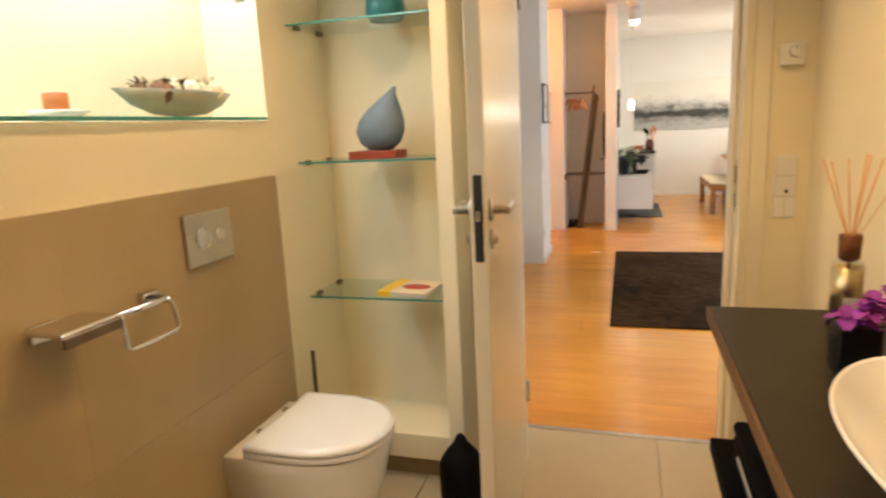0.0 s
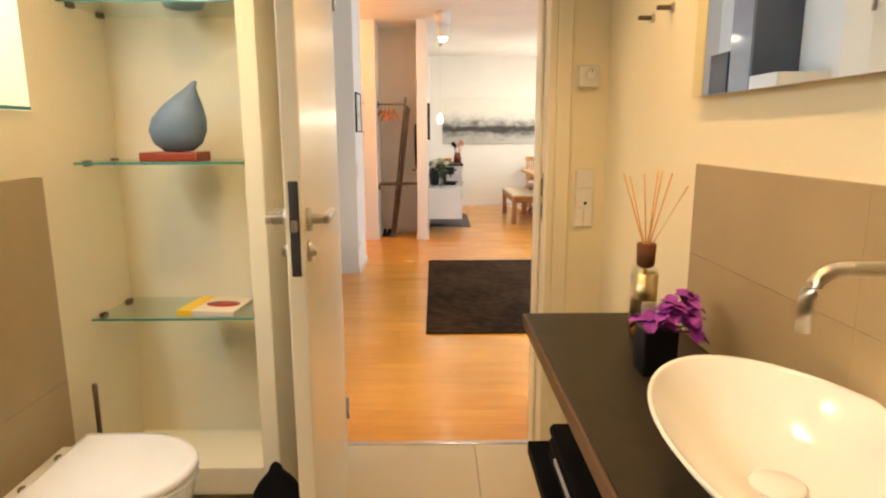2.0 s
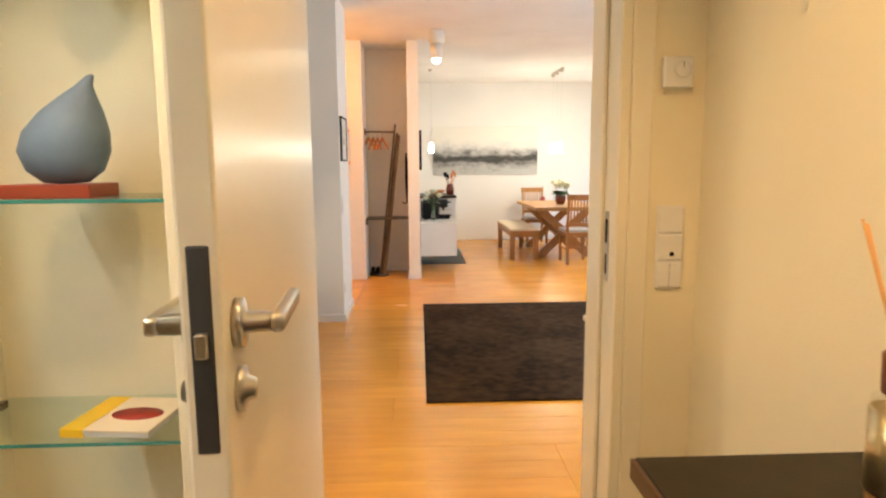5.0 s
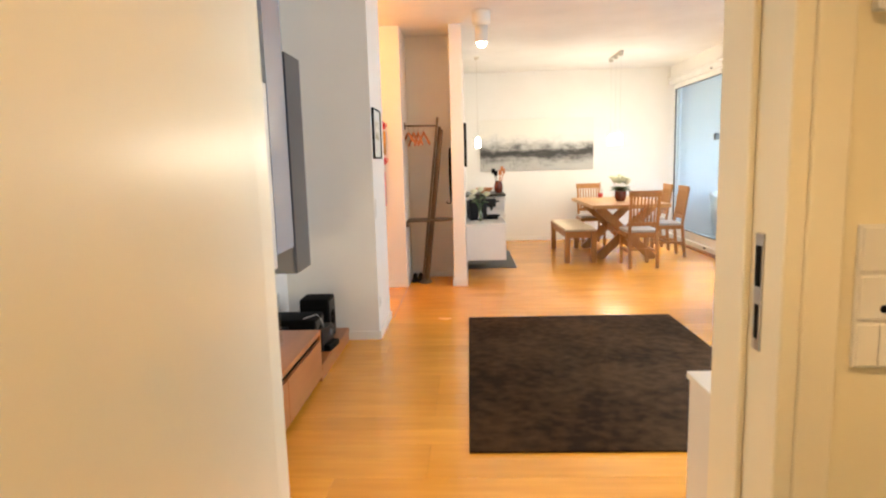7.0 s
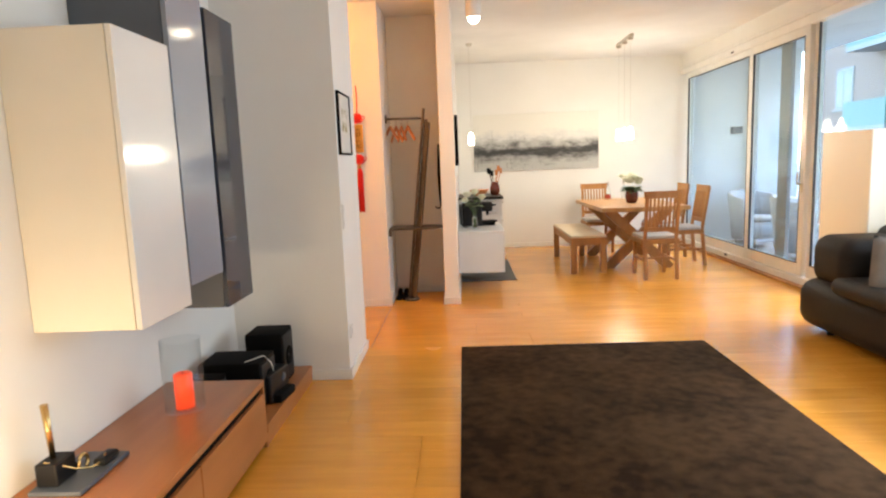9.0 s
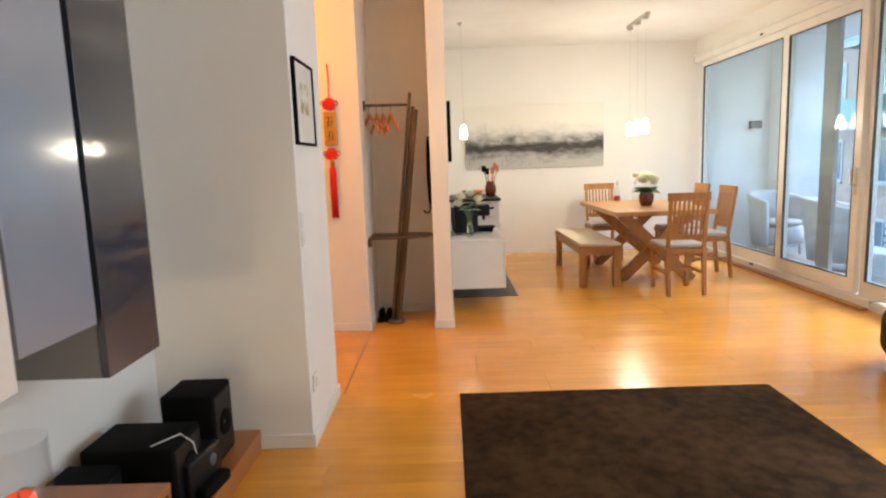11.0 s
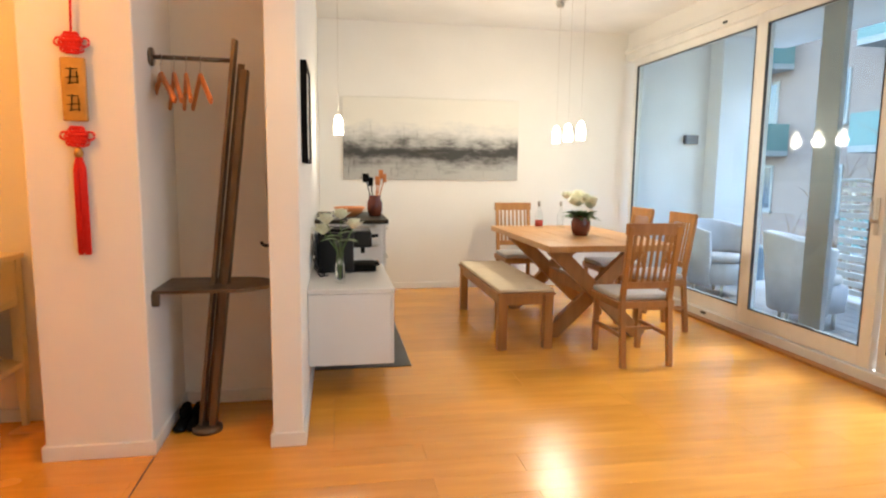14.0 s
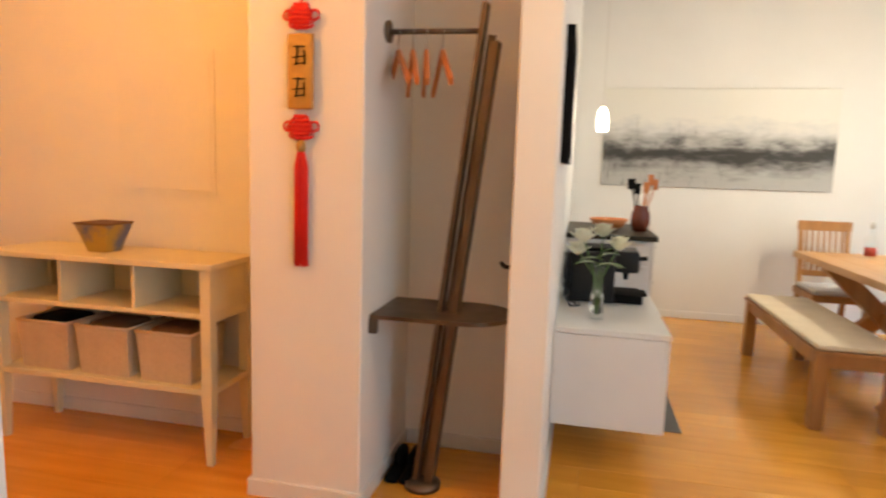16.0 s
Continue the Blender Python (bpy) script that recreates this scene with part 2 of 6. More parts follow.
MYEL = material("yellow_cover", (0.85, 0.55, 0.02), 0.5, scale=5)
MCREAMP = material("cream_paper", (0.80, 0.68, 0.48), 0.6, scale=5)
MREDPIC = material("red_print", (0.42, 0.04, 0.02), 0.6, rgb2=(0.25, 0.02, 0.01), scale=40)
MGWHITE = material("white_gloss_front", (0.76, 0.75, 0.73), 0.06, scale=1.5, coat=0.5)
# side tint holds the warm light of the lamp beside the white cabinet
MCREAM = material("warm_tinted_white", (0.78, 0.74, 0.66), 0.2, scale=1.5)
MGLIGHT = material("light_grey_gloss", (0.24, 0.28, 0.36), 0.09, scale=1.5, coat=0.5)
MGDARK = material("dark_grey_gloss", (0.034, 0.043, 0.064), 0.05, scale=1.5, coat=0.15, spec=0.35)
MGSIDE = material("dark_grey_side", (0.085, 0.098, 0.125), 0.4, scale=2)
MRED = material("red_cord", (0.75, 0.015, 0.01), 0.6, scale=30, bump=0.3, bump_scale=200)
MGOLD = material("gold_plaque", (0.55, 0.30, 0.06), 0.4, rgb2=(0.38, 0.18, 0.03), scale=25, bump=0.3, bump_scale=60)
MBRASS = material("brass", (0.70, 0.48, 0.20), 0.22, 1.0, scale=10)
MORANGE = material("orange_wood", (0.55, 0.19, 0.05), 0.5, rgb2=(0.42, 0.13, 0.03), scale=20)
MCUSH = material("cream_fabric", (0.70, 0.60, 0.44), 0.9, rgb2=(0.62, 0.52, 0.38), scale=60, bump=0.5, bump_scale=260)
MGFAB = material("pale_grey_fabric", (0.55, 0.53, 0.50), 0.9, scale=60, bump=0.5, bump_scale=260)
MLEA = material("dark_brown_leather", (0.015, 0.011, 0.009), 0.6, rgb2=(0.013, 0.010, 0.008), scale=12, bump=0.35, bump_scale=70, spec=0.3)
MPILLOW = material("grey_pillow_fabric", (0.22, 0.21, 0.20), 0.9, rgb2=(0.14, 0.13, 0.125), scale=9, bump=0.4, bump_scale=200)
MWOODB = material("red_brown_print_fabric", (0.30, 0.10, 0.04), 0.9, rgb2=(0.10, 0.06, 0.04), scale=14)
MLACQ = material("cream_painted_wood", (0.78, 0.70, 0.46), 0.45, scale=6, bump=0.06, bump_scale=50)
MBASK = material("woven_cream_fabric", (0.62, 0.50, 0.34), 0.9, rgb2=(0.54, 0.42, 0.28), scale=70, bump=0.8, bump_scale=190)
MKITCH = material("white_kitchen_front", (0.74, 0.73, 0.715), 0.3, scale=2)
MGREYM = material("grey_mat", (0.13, 0.125, 0.115), 0.9, scale=40, bump=0.5, bump_scale=200)
MTERR = material("brown_glazed_pot", (0.17, 0.035, 0.016), 0.25, rgb2=(0.11, 0.02, 0.01), scale=14)
MLEAF = material("green_leaf", (0.10, 0.20, 0.04), 0.5, rgb2=(0.06, 0.13, 0.025), scale=20, per_piece=0.2)
MPETAL = material("white_petal", (0.84, 0.83, 0.70), 0.7, rgb2=(0.78, 0.79, 0.60), scale=10)
MPURP = material("purple_orchid_petal", (0.40, 0.06, 0.50), 0.6, rgb2=(0.22, 0.02, 0.28), scale=24, per_piece=0.15)
# faint emission added to the wax, the candle itself carries no flame
MCANDLE = glow("glowing_red_wax", (1.0, 0.08, 0.02), 0.04)
MCANDLE.node_tree.nodes["Principled BSDF"].inputs["Base Color"].default_value = (0.85, 0.07, 0.02, 1)
MBULB = glow("lit_lamp_glass", (1.0, 0.86, 0.62), 1.8)
MLAMPW = material("white_lamp_metal", (0.78, 0.77, 0.74), 0.4, scale=4)
MSHADE = glow("lit_paper_shade", (1.0, 0.80, 0.52), 0.012)
MSHADE.node_tree.nodes["Principled BSDF"].inputs["Base Color"].default_value = (0.85, 0.78, 0.64, 1)
MDOWN = glow("lit_downlight", (1.0, 0.80, 0.5), 2.2)
MTWIG = material("dried_twig", (0.16, 0.08, 0.035), 0.8, scale=30)
MREED = material("rattan_reed", (0.70, 0.38, 0.13), 0.7, scale=40)
MCORK = material("dark_cork", (0.20, 0.075, 0.03), 0.8, scale=60, bump=0.4, bump_scale=120)
MOIL = material("amber_oil", (0.62, 0.25, 0.04), 0.1, scale=6)
MSILV = material("silvered_glass", (0.88, 0.78, 0.52), 0.28, 1.0, rgb2=(0.7, 0.58, 0.34), scale=60)
MPAPER = material("white_paper", (0.72, 0.70, 0.64), 0.7, scale=6)
MPRINT = material("pale_print", (0.70, 0.68, 0.60), 0.7, rgb2=(0.28, 0.24, 0.11), scale=16, contrast=(0.42, 0.53))
MDECK = material("grey_deck_board", (0.33, 0.32, 0.31), 0.7, scale=12, per_piece=0.1, bump=0.2, bump_scale=80)
MSLAT = material("white_railing_slat", (0.70, 0.72, 0.74), 0.5, scale=8, per_piece=0.04)
MTUB = material("grey_rattan", (0.52, 0.53, 0.55), 0.8, rgb2=(0.42, 0.43, 0.45), scale=60, bump=0.8, bump_scale=180)
MBRICK = material("pink_render_facade", (0.24, 0.17, 0.135), 0.85, rgb2=(0.19, 0.13, 0.105), scale=3, bump=0.2, bump_scale=30)
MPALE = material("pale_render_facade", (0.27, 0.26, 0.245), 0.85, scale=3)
MROOF = material("dark_roof_tile", (0.12, 0.07, 0.055), 0.8, scale=6)
MFPANE = material("far_window_pane", (0.05, 0.07, 0.09), 0.08, scale=2)
MGBALC = material("green_balcony_panel", (0.09, 0.17, 0.155), 0.5, scale=4)
MGROUND = material("courtyard_paving", (0.20, 0.20, 0.19), 0.9, scale=2)
MSASH = material("grey_sash_lacquer", (0.30, 0.31, 0.32), 0.4, scale=8)
MALU = material("dark_window_gasket", (0.035, 0.037, 0.04), 0.5, scale=8)
MPOTY = material("painted_yellow_pot", (0.40, 0.27, 0.05), 0.4, rgb2=(0.10, 0.12, 0.20), scale=11, contrast=(0.42, 0.5))
MPAINT = painting_material()


# ---- mesh helpers ----
def merge(bm, tmp, m=None):
    if m is not None:
        tmp.transform(m)
    me = bpy.data.meshes.new("tmp")
    tmp.to_mesh(me)
    tmp.free()
    bm.from_mesh(me)
    bpy.data.meshes.remove(me)
    return bm


def rbox(bm, a, b, r=0.004, seg=2, m=None):
    """A box from corner a to corner b with rounded edges."""
    t = bmesh.new()
    bmesh.ops.create_cube(t, size=1)
    for v in t.verts:
        v.co = Vector([a[i] + (v.co[i] + 0.5) * (b[i] - a[i]) for i in range(3)])
    lim = min(abs(b[i] - a[i]) for i in range(3)) * 0.49
    if r:
        bmesh.ops.bevel(t, geom=list(t.edges), offset=min(r, lim), segments=seg, profile=0.5, affect="EDGES")
    if seg > 2:
        for f in t.faces:
            f.smooth = True
    return merge(bm, t, m)


def bx(a, b, r=0.004, seg=2, m=None):
    return rbox(bmesh.new(), a, b, r, seg, m)


def lathe(bm, profile, centre=(0, 0, 0), n=24, m=None, sx=1.0, sy=1.0):
    """Turns a profile of (radius, height) pairs about an upright axis."""
    t = bmesh.new()
    rings = []
    for r, z in profile:
        rings.append([t.verts.new((r * sx * math.cos(2 * math.pi * i / n), r * sy * math.sin(2 * math.pi * i / n), z)) for i in range(n)])
    for p, q in zip(rings, rings[1:]):
        for i in range(n):
            t.faces.new((p[i], p[(i + 1) % n], q[(i + 1) % n], q[i])).smooth = True
    if profile[0][0] > 1e-5:
        t.faces.new(rings[0][::-1])
    if profile[-1][0] > 1e-5:
        t.faces.new(rings[-1])
    bmesh.ops.remove_doubles(t, verts=list(t.verts), dist=1e-6)
    bmesh.ops.recalc_face_normals(t, faces=list(t.faces))
    t.transform(Matrix.Translation(centre))
    return merge(bm, t, m)


def tube(bm, pts, r, n=10, r2=None):
    """A round bar along points."""
    pts = [Vector(p) for p in pts]
    t = bmesh.new()
    rings = []
    for k, p in enumerate(pts):
        d = (pts[min(k + 1, len(pts) - 1)] - pts[max(k - 1, 0)]).normalized()
        u = d.cross(Vector((0, 0, 1)) if abs(d.z) < 0.9 else Vector((1, 0, 0))).normalized()
        w = d.cross(u)
        rad = r if r2 is None else r + (r2 - r) * k / (len(pts) - 1)
        rings.append([t.verts.new(p + rad * (math.cos(2 * math.pi * i / n) * u + math.sin(2 * math.pi * i / n) * w)) for i in range(n)])
    for p, q in zip(rings, rings[1:]):
        for i in range(n):
            t.faces.new((p[i], p[(i + 1) % n], q[(i + 1) % n], q[i])).smooth = True
    t.faces.new(rings[0][::-1])
    t.faces.new(rings[-1])
    bmesh.ops.recalc_face_normals(t, faces=list(t.faces))
    return merge(bm, t)


def bar(bm, p, q, w, h, r=0.003):
    """A squared bar from p to q, w wide (sideways) and h deep."""
    p, q = Vector(p), Vector(q)
    d = q - p
    z = d.normalized()
    x = Vector((0, 0, 1)).cross(z)
    x = Vector((1, 0, 0)) if x.length < 1e-3 else x.normalized()
    y = z.cross(x)
    rot = Matrix((x, y, z)).transposed().to_4x4()
    return rbox(bm, (-w / 2, -h / 2, 0), (w / 2, h / 2, d.length), r, 2, Matrix.Translation(p) @ rot)


def arc(c, r, a0, a1, u, v, n=8):
    c, u, v = Vector(c), Vector(u), Vector(v)
    return [c + r * (math.cos(radians(a0 + (a1 - a0) * i / n)) * u + math.sin(radians(a0 + (a1 - a0) * i / n)) * v) for i in range(n + 1)]


def blade(bm, base, way, length, width, droop=0.3, n=4, thick=0.0006):
    """A bent leaf or petal with a little thickness."""
    base, way = Vector(base), Vector(way).normalized()
    side = way.cross(Vector((0, 0, 1)))
    side = Vector((1, 0, 0)) if side.length < 1e-3 else side.normalized()
    up = side.cross(way)
    t = bmesh.new()
    rows = []
    for k in range(n + 1):
        s = k / n
        c = base + way * length * s - Vector((0, 0, 1)) * droop * length * s * s
        wd = width * 0.5 * max(math.sin(math.pi * (0.12 + 0.85 * s)), 0.08)
        rows.append((t.verts.new(c - side * wd + up * wd * 0.3), t.verts.new(c), t.verts.new(c + side * wd + up * wd * 0.3)))
    for p, q in zip(rows, rows[1:]):
        for i in (0, 1):
            t.faces.new((p[i], p[i + 1], q[i + 1], q[i])).smooth = True
    return merge(bm, t)


def origin_of(ob):
    p = Vector((0, 0, 0))
    while ob is not None:
        p += ob.location
        ob = ob.parent
    return p


def part(name, bm, mat, parent, label=""):
    """Links a bmesh, given in world places, as one mesh under its thing."""
    bm.transform(Matrix.Translation(-origin_of(parent)))
    me = bpy.data.meshes.new(name)
    bm.to_mesh(me)
    bm.free()
    me.materials.append(mat)
    ob = new(name, me)
    ob.parent = parent
    return tagged(ob, label=label)


def thing(name, at, label, category, group="", kind=""):
    ob = new(name)
    ob.empty_display_size = 0.05
    ob.location = at
    return tagged(ob, label, category, group, kind)


def solid(name, bm, mat, label, category, group="", kind="", at=None):
    """A thing of one mesh."""
    at = Vector(at or (0, 0, 0))
    bm.transform(Matrix.Translation(-at))
    me = bpy.data.meshes.new(name)
    bm.to_mesh(me)
    bm.free()
    me.materials.append(mat)
    ob = new(name, me)
    ob.location = at
    return tagged(ob, label, category, group, kind)


def structure(name, bm, mat, label="", at=None):
    return solid(name, bm, mat, label, "", "", "structure", at)


def boxes(*pairs, r=0.0):
    bm = bmesh.new()
    for a, b in pairs:
        rbox(bm, a, b, r)
    return bm


# ---- structure ----
H = 2.74
HB = 2.5
XL, XR = -1.22, 0.59          # bathroom side walls
YD, YL = 2.77, 2.98           # door wall: bathroom face, living-room face
TVX, WX, BY = -1.50, 3.17, 12.08
structure("floor", boxes(((-3.8, YL + 0.04, -0.12), (WX + 0.12, BY + 0.15, -0.012))), MGAP, "screed under the parquet")
structure("bathroom_floor", boxes(((-1.6, -1.8, -0.12), (1.0, YL + 0.04, -0.010))), MGROUT, "grey grout bed under floor tiles")
structure("ceiling", boxes(((-3.8, YL - 0.1, H), (WX + 0.25, BY + 0.15, H + 0.12))), MC, "white painted ceiling")
structure("bathroom_ceiling", boxes(((-1.7, -1.8, HB), (1.0, YL - 0.1, HB + 0.12))), MC, "white painted bathroom ceiling")
# bathroom walls: the left one holds the lit recess
structure("wall_bath_left", boxes(((-1.63, -1.8, -0.1), (XL, 0.3, HB)), ((-1.63, 0.3, -0.1), (XL, 2.305, 1.44)), ((-1.63, 0.3, 2.12), (XL, 2.305, HB)),
          ((-1.63, 2.305, -0.1), (XL, YL + 0.03, HB)), ((-1.63, 0.3, 1.44), (-1.44, 2.305, 2.12))), MB, "cream painted wall with a lit recess")
structure("wall_bath_right", boxes(((XR, -1.8, -0.1), (XR + 0.15, YD, HB))), MB, "cream painted bathroom wall")
structure("wall_bath_back", boxes(((XL, -1.8, -0.1), (XR, -1.65, HB))), MB, "cream painted bathroom wall")
DL, DR, DH = -0.485, 0.368, 2.06   # door opening
structure("wall_door", boxes(((XL, YD, -0.1), (DL - 0.03, YL, HB)), ((TVX - 0.1, YL, -0.1), (DL - 0.03, YL + 0.06, H)), ((DR + 0.03, YD, -0.1), (WX + 0.12, YL, H)),
          ((DL - 0.03, YD, DH + 0.03), (DR + 0.03, YL, H))), MB, "cream painted wall round the bathroom door")
structure("wall_pier", boxes(((-0.663, 2.47, -0.05), (-0.603, YD, HB)), r=0.003), MB, "narrow cream pier beside the shelf recess")
# living room, hall
structure("wall_tv", boxes(((TVX - 0.15, YL + 0.06, -0.1), (TVX, 6.42, H))), MW, "white wall behind the wall cabinets")
structure("wall_block", boxes(((-3.8, 6.42, -0.1), (-0.80, 7.05, H)), r=0.004), MW, "white wall block with switches")
structure("wall_hall_back", boxes(((-3.8, 8.87, -0.1), (-1.21, 9.1, H))), MW, "hall wall in warm light")
structure("wall_hall_end", boxes(((-3.8, 7.05, -0.1), (-3.6, 8.87, H))), MW, "hall end wall")
structure("wall_column", boxes(((-1.21, 8.39, -0.1), (-0.78, 9.1, H)), r=0.006), MW, "white column beside the coat recess")
structure("wall_recess_back", boxes(((-0.78, 8.99, -0.1), (-0.27, 9.1, H))), MW, "back of the coat recess")
structure("wall_fin", boxes(((-0.27, 8.39, -0.1), (-0.135, BY, H)), r=0.006), MW, "thin white wall between recess and kitchen corner")
structure("wall_back", boxes(((-0.27, BY, -0.1), (WX + 0.12, BY + 0.15, H))), MW, "white wall behind the dining table")
structure("wall_window", boxes(((WX, YL, -0.1), (WX + 0.18, 3.5, H)), ((WX, 6.92, -0.1), (WX + 0.18, 7.42, H)), ((WX, 3.5, 2.47), (WX + 0.18, 6.92, H)), ((WX, 3.5, -0.1), (WX + 0.18, 6.92, 0.06)), ((WX, 7.42, 2.47), (WX + 0.18, BY, H)), ((WX, 7.42, -0.1), (WX + 0.18, BY, 0.06))), MW, "white wall round the glazing")
# skirting
SK = 0.065
for nm, a, b in (("tv", (TVX, YL + 0.06, 0), (TVX + 0.012, 6.42, SK)), ("block_near", (TVX, 6.408, 0), (-0.80, 6.42, SK)), ("block_end", (-0.80, 6.408, 0), (-0.788, 7.062, SK)),
                 ("block_far", (-3.6, 7.05, 0), (-0.80, 7.062, SK)), ("column", (-1.222, 8.378, 0), (-0.768, 8.39, SK)), ("column_side", (-1.222, 8.39, 0), (-1.21, 8.87, SK)),
                 ("column_inner", (-0.78, 8.39, 0), (-0.768, 8.99, SK)), ("recess", (-0.768, 8.978, 0), (-0.282, 8.99, SK)), ("fin_inner", (-0.282, 8.39, 0), (-0.27, 8.99, SK)),
                 ("fin_end", (-0.282, 8.378, 0), (-0.123, 8.39, SK)), ("fin", (-0.135, 8.39, 0), (-0.123, BY, SK)), ("back", (-0.123, BY - 0.012, 0), (WX, BY, SK)),
                 ("hall", (-3.6, 8.858, 0), (-1.222, 8.87, SK)), ("window", (WX - 0.012, YL, 0), (WX, BY - 0.012, 0.05))):
    structure("baseboard_" + nm, bx(a, b, 0.003), MTRIM, "white skirting board")

# bathroom door: frame in the wall, leaf standing open
door_frame = thing("door_frame", (0, YD, 0), "cream lacquered door frame of the bathroom", "door frame", kind="structure")
for nm, a, b in (("jamb", (DL - 0.03, YD - 0.012, 0), (DL, YL + 0.072, DH)), ("jamb", (DR, YD - 0.012, 0), (DR + 0.03, YL + 0.012, DH)),
                 ("head", (DL - 0.03, YD - 0.012, DH), (DR + 0.03, YL + 0.072, DH + 0.03)),
                 ("casing", (DL - 0.085, YD - 0.014, 0), (DL - 0.03, YD, DH + 0.03)), ("casing", (DR + 0.03, YD - 0.014, 0), (DR + 0.085, YD, DH + 0.03)),
                 ("casing", (DL - 0.085, YL + 0.06, 0), (DL - 0.03, YL + 0.075, DH + 0.03)), ("casing", (DR + 0.03, YL, 0), (DR + 0.085, YL + 0.014, DH + 0.03)),
                 ("casing", (DL - 0.085, YD - 0.014, DH + 0.03), (DR + 0.085, YD, DH + 0.085)), ("stop", (DR - 0.012, YD + 0.09, 0), (DR, YL, DH)), ("stop", (DL, YD - 0.010, 0), (DL + 0.044, YD + 0.03, DH))):
    part(nm, bx(a, b, 0.004), MDOOR, door_frame)
strike = part("strike_plate", bx((DR - 0.003, YD + 0.046, 1.03), (DR + 0.001, YD + 0.072, 1.22), 0.001), MSTEEL, door_frame, "brushed steel strike plate")
part("strike_hole", bx((DR - 0.0045, YD + 0.051, 1.135), (DR - 0.002, YD + 0.067, 1.20), 0), MMATT, strike)
part("strike_hole", bx((DR - 0.0045, YD + 0.053, 1.05), (DR - 0.002, YD + 0.063, 1.105), 0), MMATT, strike)

HX, HY = -0.428, YD - 0.006     # hinge line of the open leaf
LW = 0.985                      # leaf width
SWING = radians(-4.4)           # the leaf stands a little short of square to the wall
door = thing("door_1", (HX, HY, 0), "open cream lacquered bathroom door with steel lever", "door", kind="structure")
door.rotation_euler = (0, 0, -SWING)
LF, Y0, Y1 = HX + 0.02, HY - LW, HY
part("leaf", bx((LF - 0.04, Y0, 0.008), (LF, Y1, 2.045), 0.004), MDOOR, door)
part("latch_plate", bx((LF - 0.031, Y0 - 0.002, 1.065), (LF - 0.009, Y0 + 0.004, 1.275), 0.0105, 4), MALU, door, "dark bronze lock plate with rounded ends")
part("latch_bolt", bx((LF - 0.026, Y0 - 0.010, 1.165), (LF - 0.014, Y0, 1.19), 0.002), MSTEEL, door)
for sgn, base in ((1, LF), (-1, LF - 0.04)):
    h = bmesh.new()
    lathe(h, [(0.0, 0), (0.027, 0), (0.027, 0.008), (0.024, 0.010), (0.012, 0.011), (0.0105, 0.04)], n=24, m=Matrix.Translation((base, Y0 + 0.055, 1.185)) @ Matrix.Rotation(radians(90 * sgn), 4, "Y"))
    rbox(h, (base + sgn * 0.044 - 0.008, Y0 + 0.043, 1.1745), (base + sgn * 0.044 + 0.008, Y0 + 0.19, 1.1955), 0.006, 3)
    part("lever_handle", h, MSTEEL, door, "brushed steel lever handle")
    k = bmesh.new()
    lathe(k, [(0.0, 0), (0.025, 0), (0.025, 0.007), (0.014, 0.009), (0.011, 0.018), (0.0, 0.019)], n=20, m=Matrix.Translation((base, Y0 + 0.055, 1.112)) @ Matrix.Rotation(radians(90 * sgn), 4, "Y"))
    part("turn_knob", k, MSTEEL, door, "round steel privacy knob")
for hz in (0.25, 1.8):
    hb = bmesh.new()
    lathe(hb, [(0.007, 0), (0.007, 0.09)], (LF + 0.006, Y1 - 0.004, hz), 10)
    part("hinge", hb, MSTEEL, door)
structure("threshold", bx((DL, YL + 0.025, -0.008), (DR, YL + 0.055, 0.003), 0.002), MSTEEL, "thin metal strip between tile and parquet")

# ---- bathroom ----
# stone tile cladding, as wide slabs
clad_left = thing("wall_tiling", (XL, 1, 0), "beige stone wall tiles, waist high, on the toilet wall", "wall tiles", kind="structure")
yy = 2.29
while yy > -1.6:
    y2 = max(yy - 0.9, -1.62)
    for z0, z1 in ((0.0, 0.62), (0.621, 1.25)):
        part("tile", bx((XL, y2 + 0.0003, z0), (XL + 0.02, yy - 0.0003, z1), 0.0004), MTILE, clad_left)
    yy = y2
clad_right = thing("wall_tiling", (XR, 1, 0), "beige stone wall tiles behind the wash basin", "wall tiles", kind="structure")
yy = 1.935
while yy > -1.6:
    y2 = max(yy - 0.6, -1.62)
    for z0, z1 in ((0.878, 1.085), (1.086, 1.30)):
        part("tile", bx((XR - 0.014, y2 + 0.0003, z0), (XR, yy - 0.0003, z1), 0.0004), MTILE, clad_right)
    yy = y2

# recess with glass shelves
recess_g = thing("glass_shelf", (XL - 0.1, 1.3, 1.44), "green-edged glass shelf in the lit recess", "shelf", "recess shelves")
part("pane", bx((-1.435, 0.305, 1.442), (XL + 0.012, 2.285, 1.452), 0.001), MGREEN, recess_g)
part("edge", bx((XL + 0.0125, 0.305, 1.442), (XL + 0.0145, 2.285, 1.452), 0.0005), MTEAL, recess_g, "green glass edge")
recess_g2 = thing("glass_shelf", (XL - 0.1, 1.3, 1.83), "green-edged glass shelf in the lit recess", "shelf", "recess shelves")
part("pane", bx((-1.435, 0.305, 1.83), (XL - 0.03, 2.285, 1.838), 0.001), MGREEN, recess_g2)
part("edge", bx((XL - 0.0295, 0.305, 1.83), (XL - 0.0275, 2.285, 1.838), 0.0005), MTEAL, recess_g2, "green glass edge")
for py in (0.5, 1.2, 2.2):
    part("clip", bx((-1.24, py, 1.815), (-1.225, py + 0.03, 1.831), 0.002), MSTEEL, recess_g2)
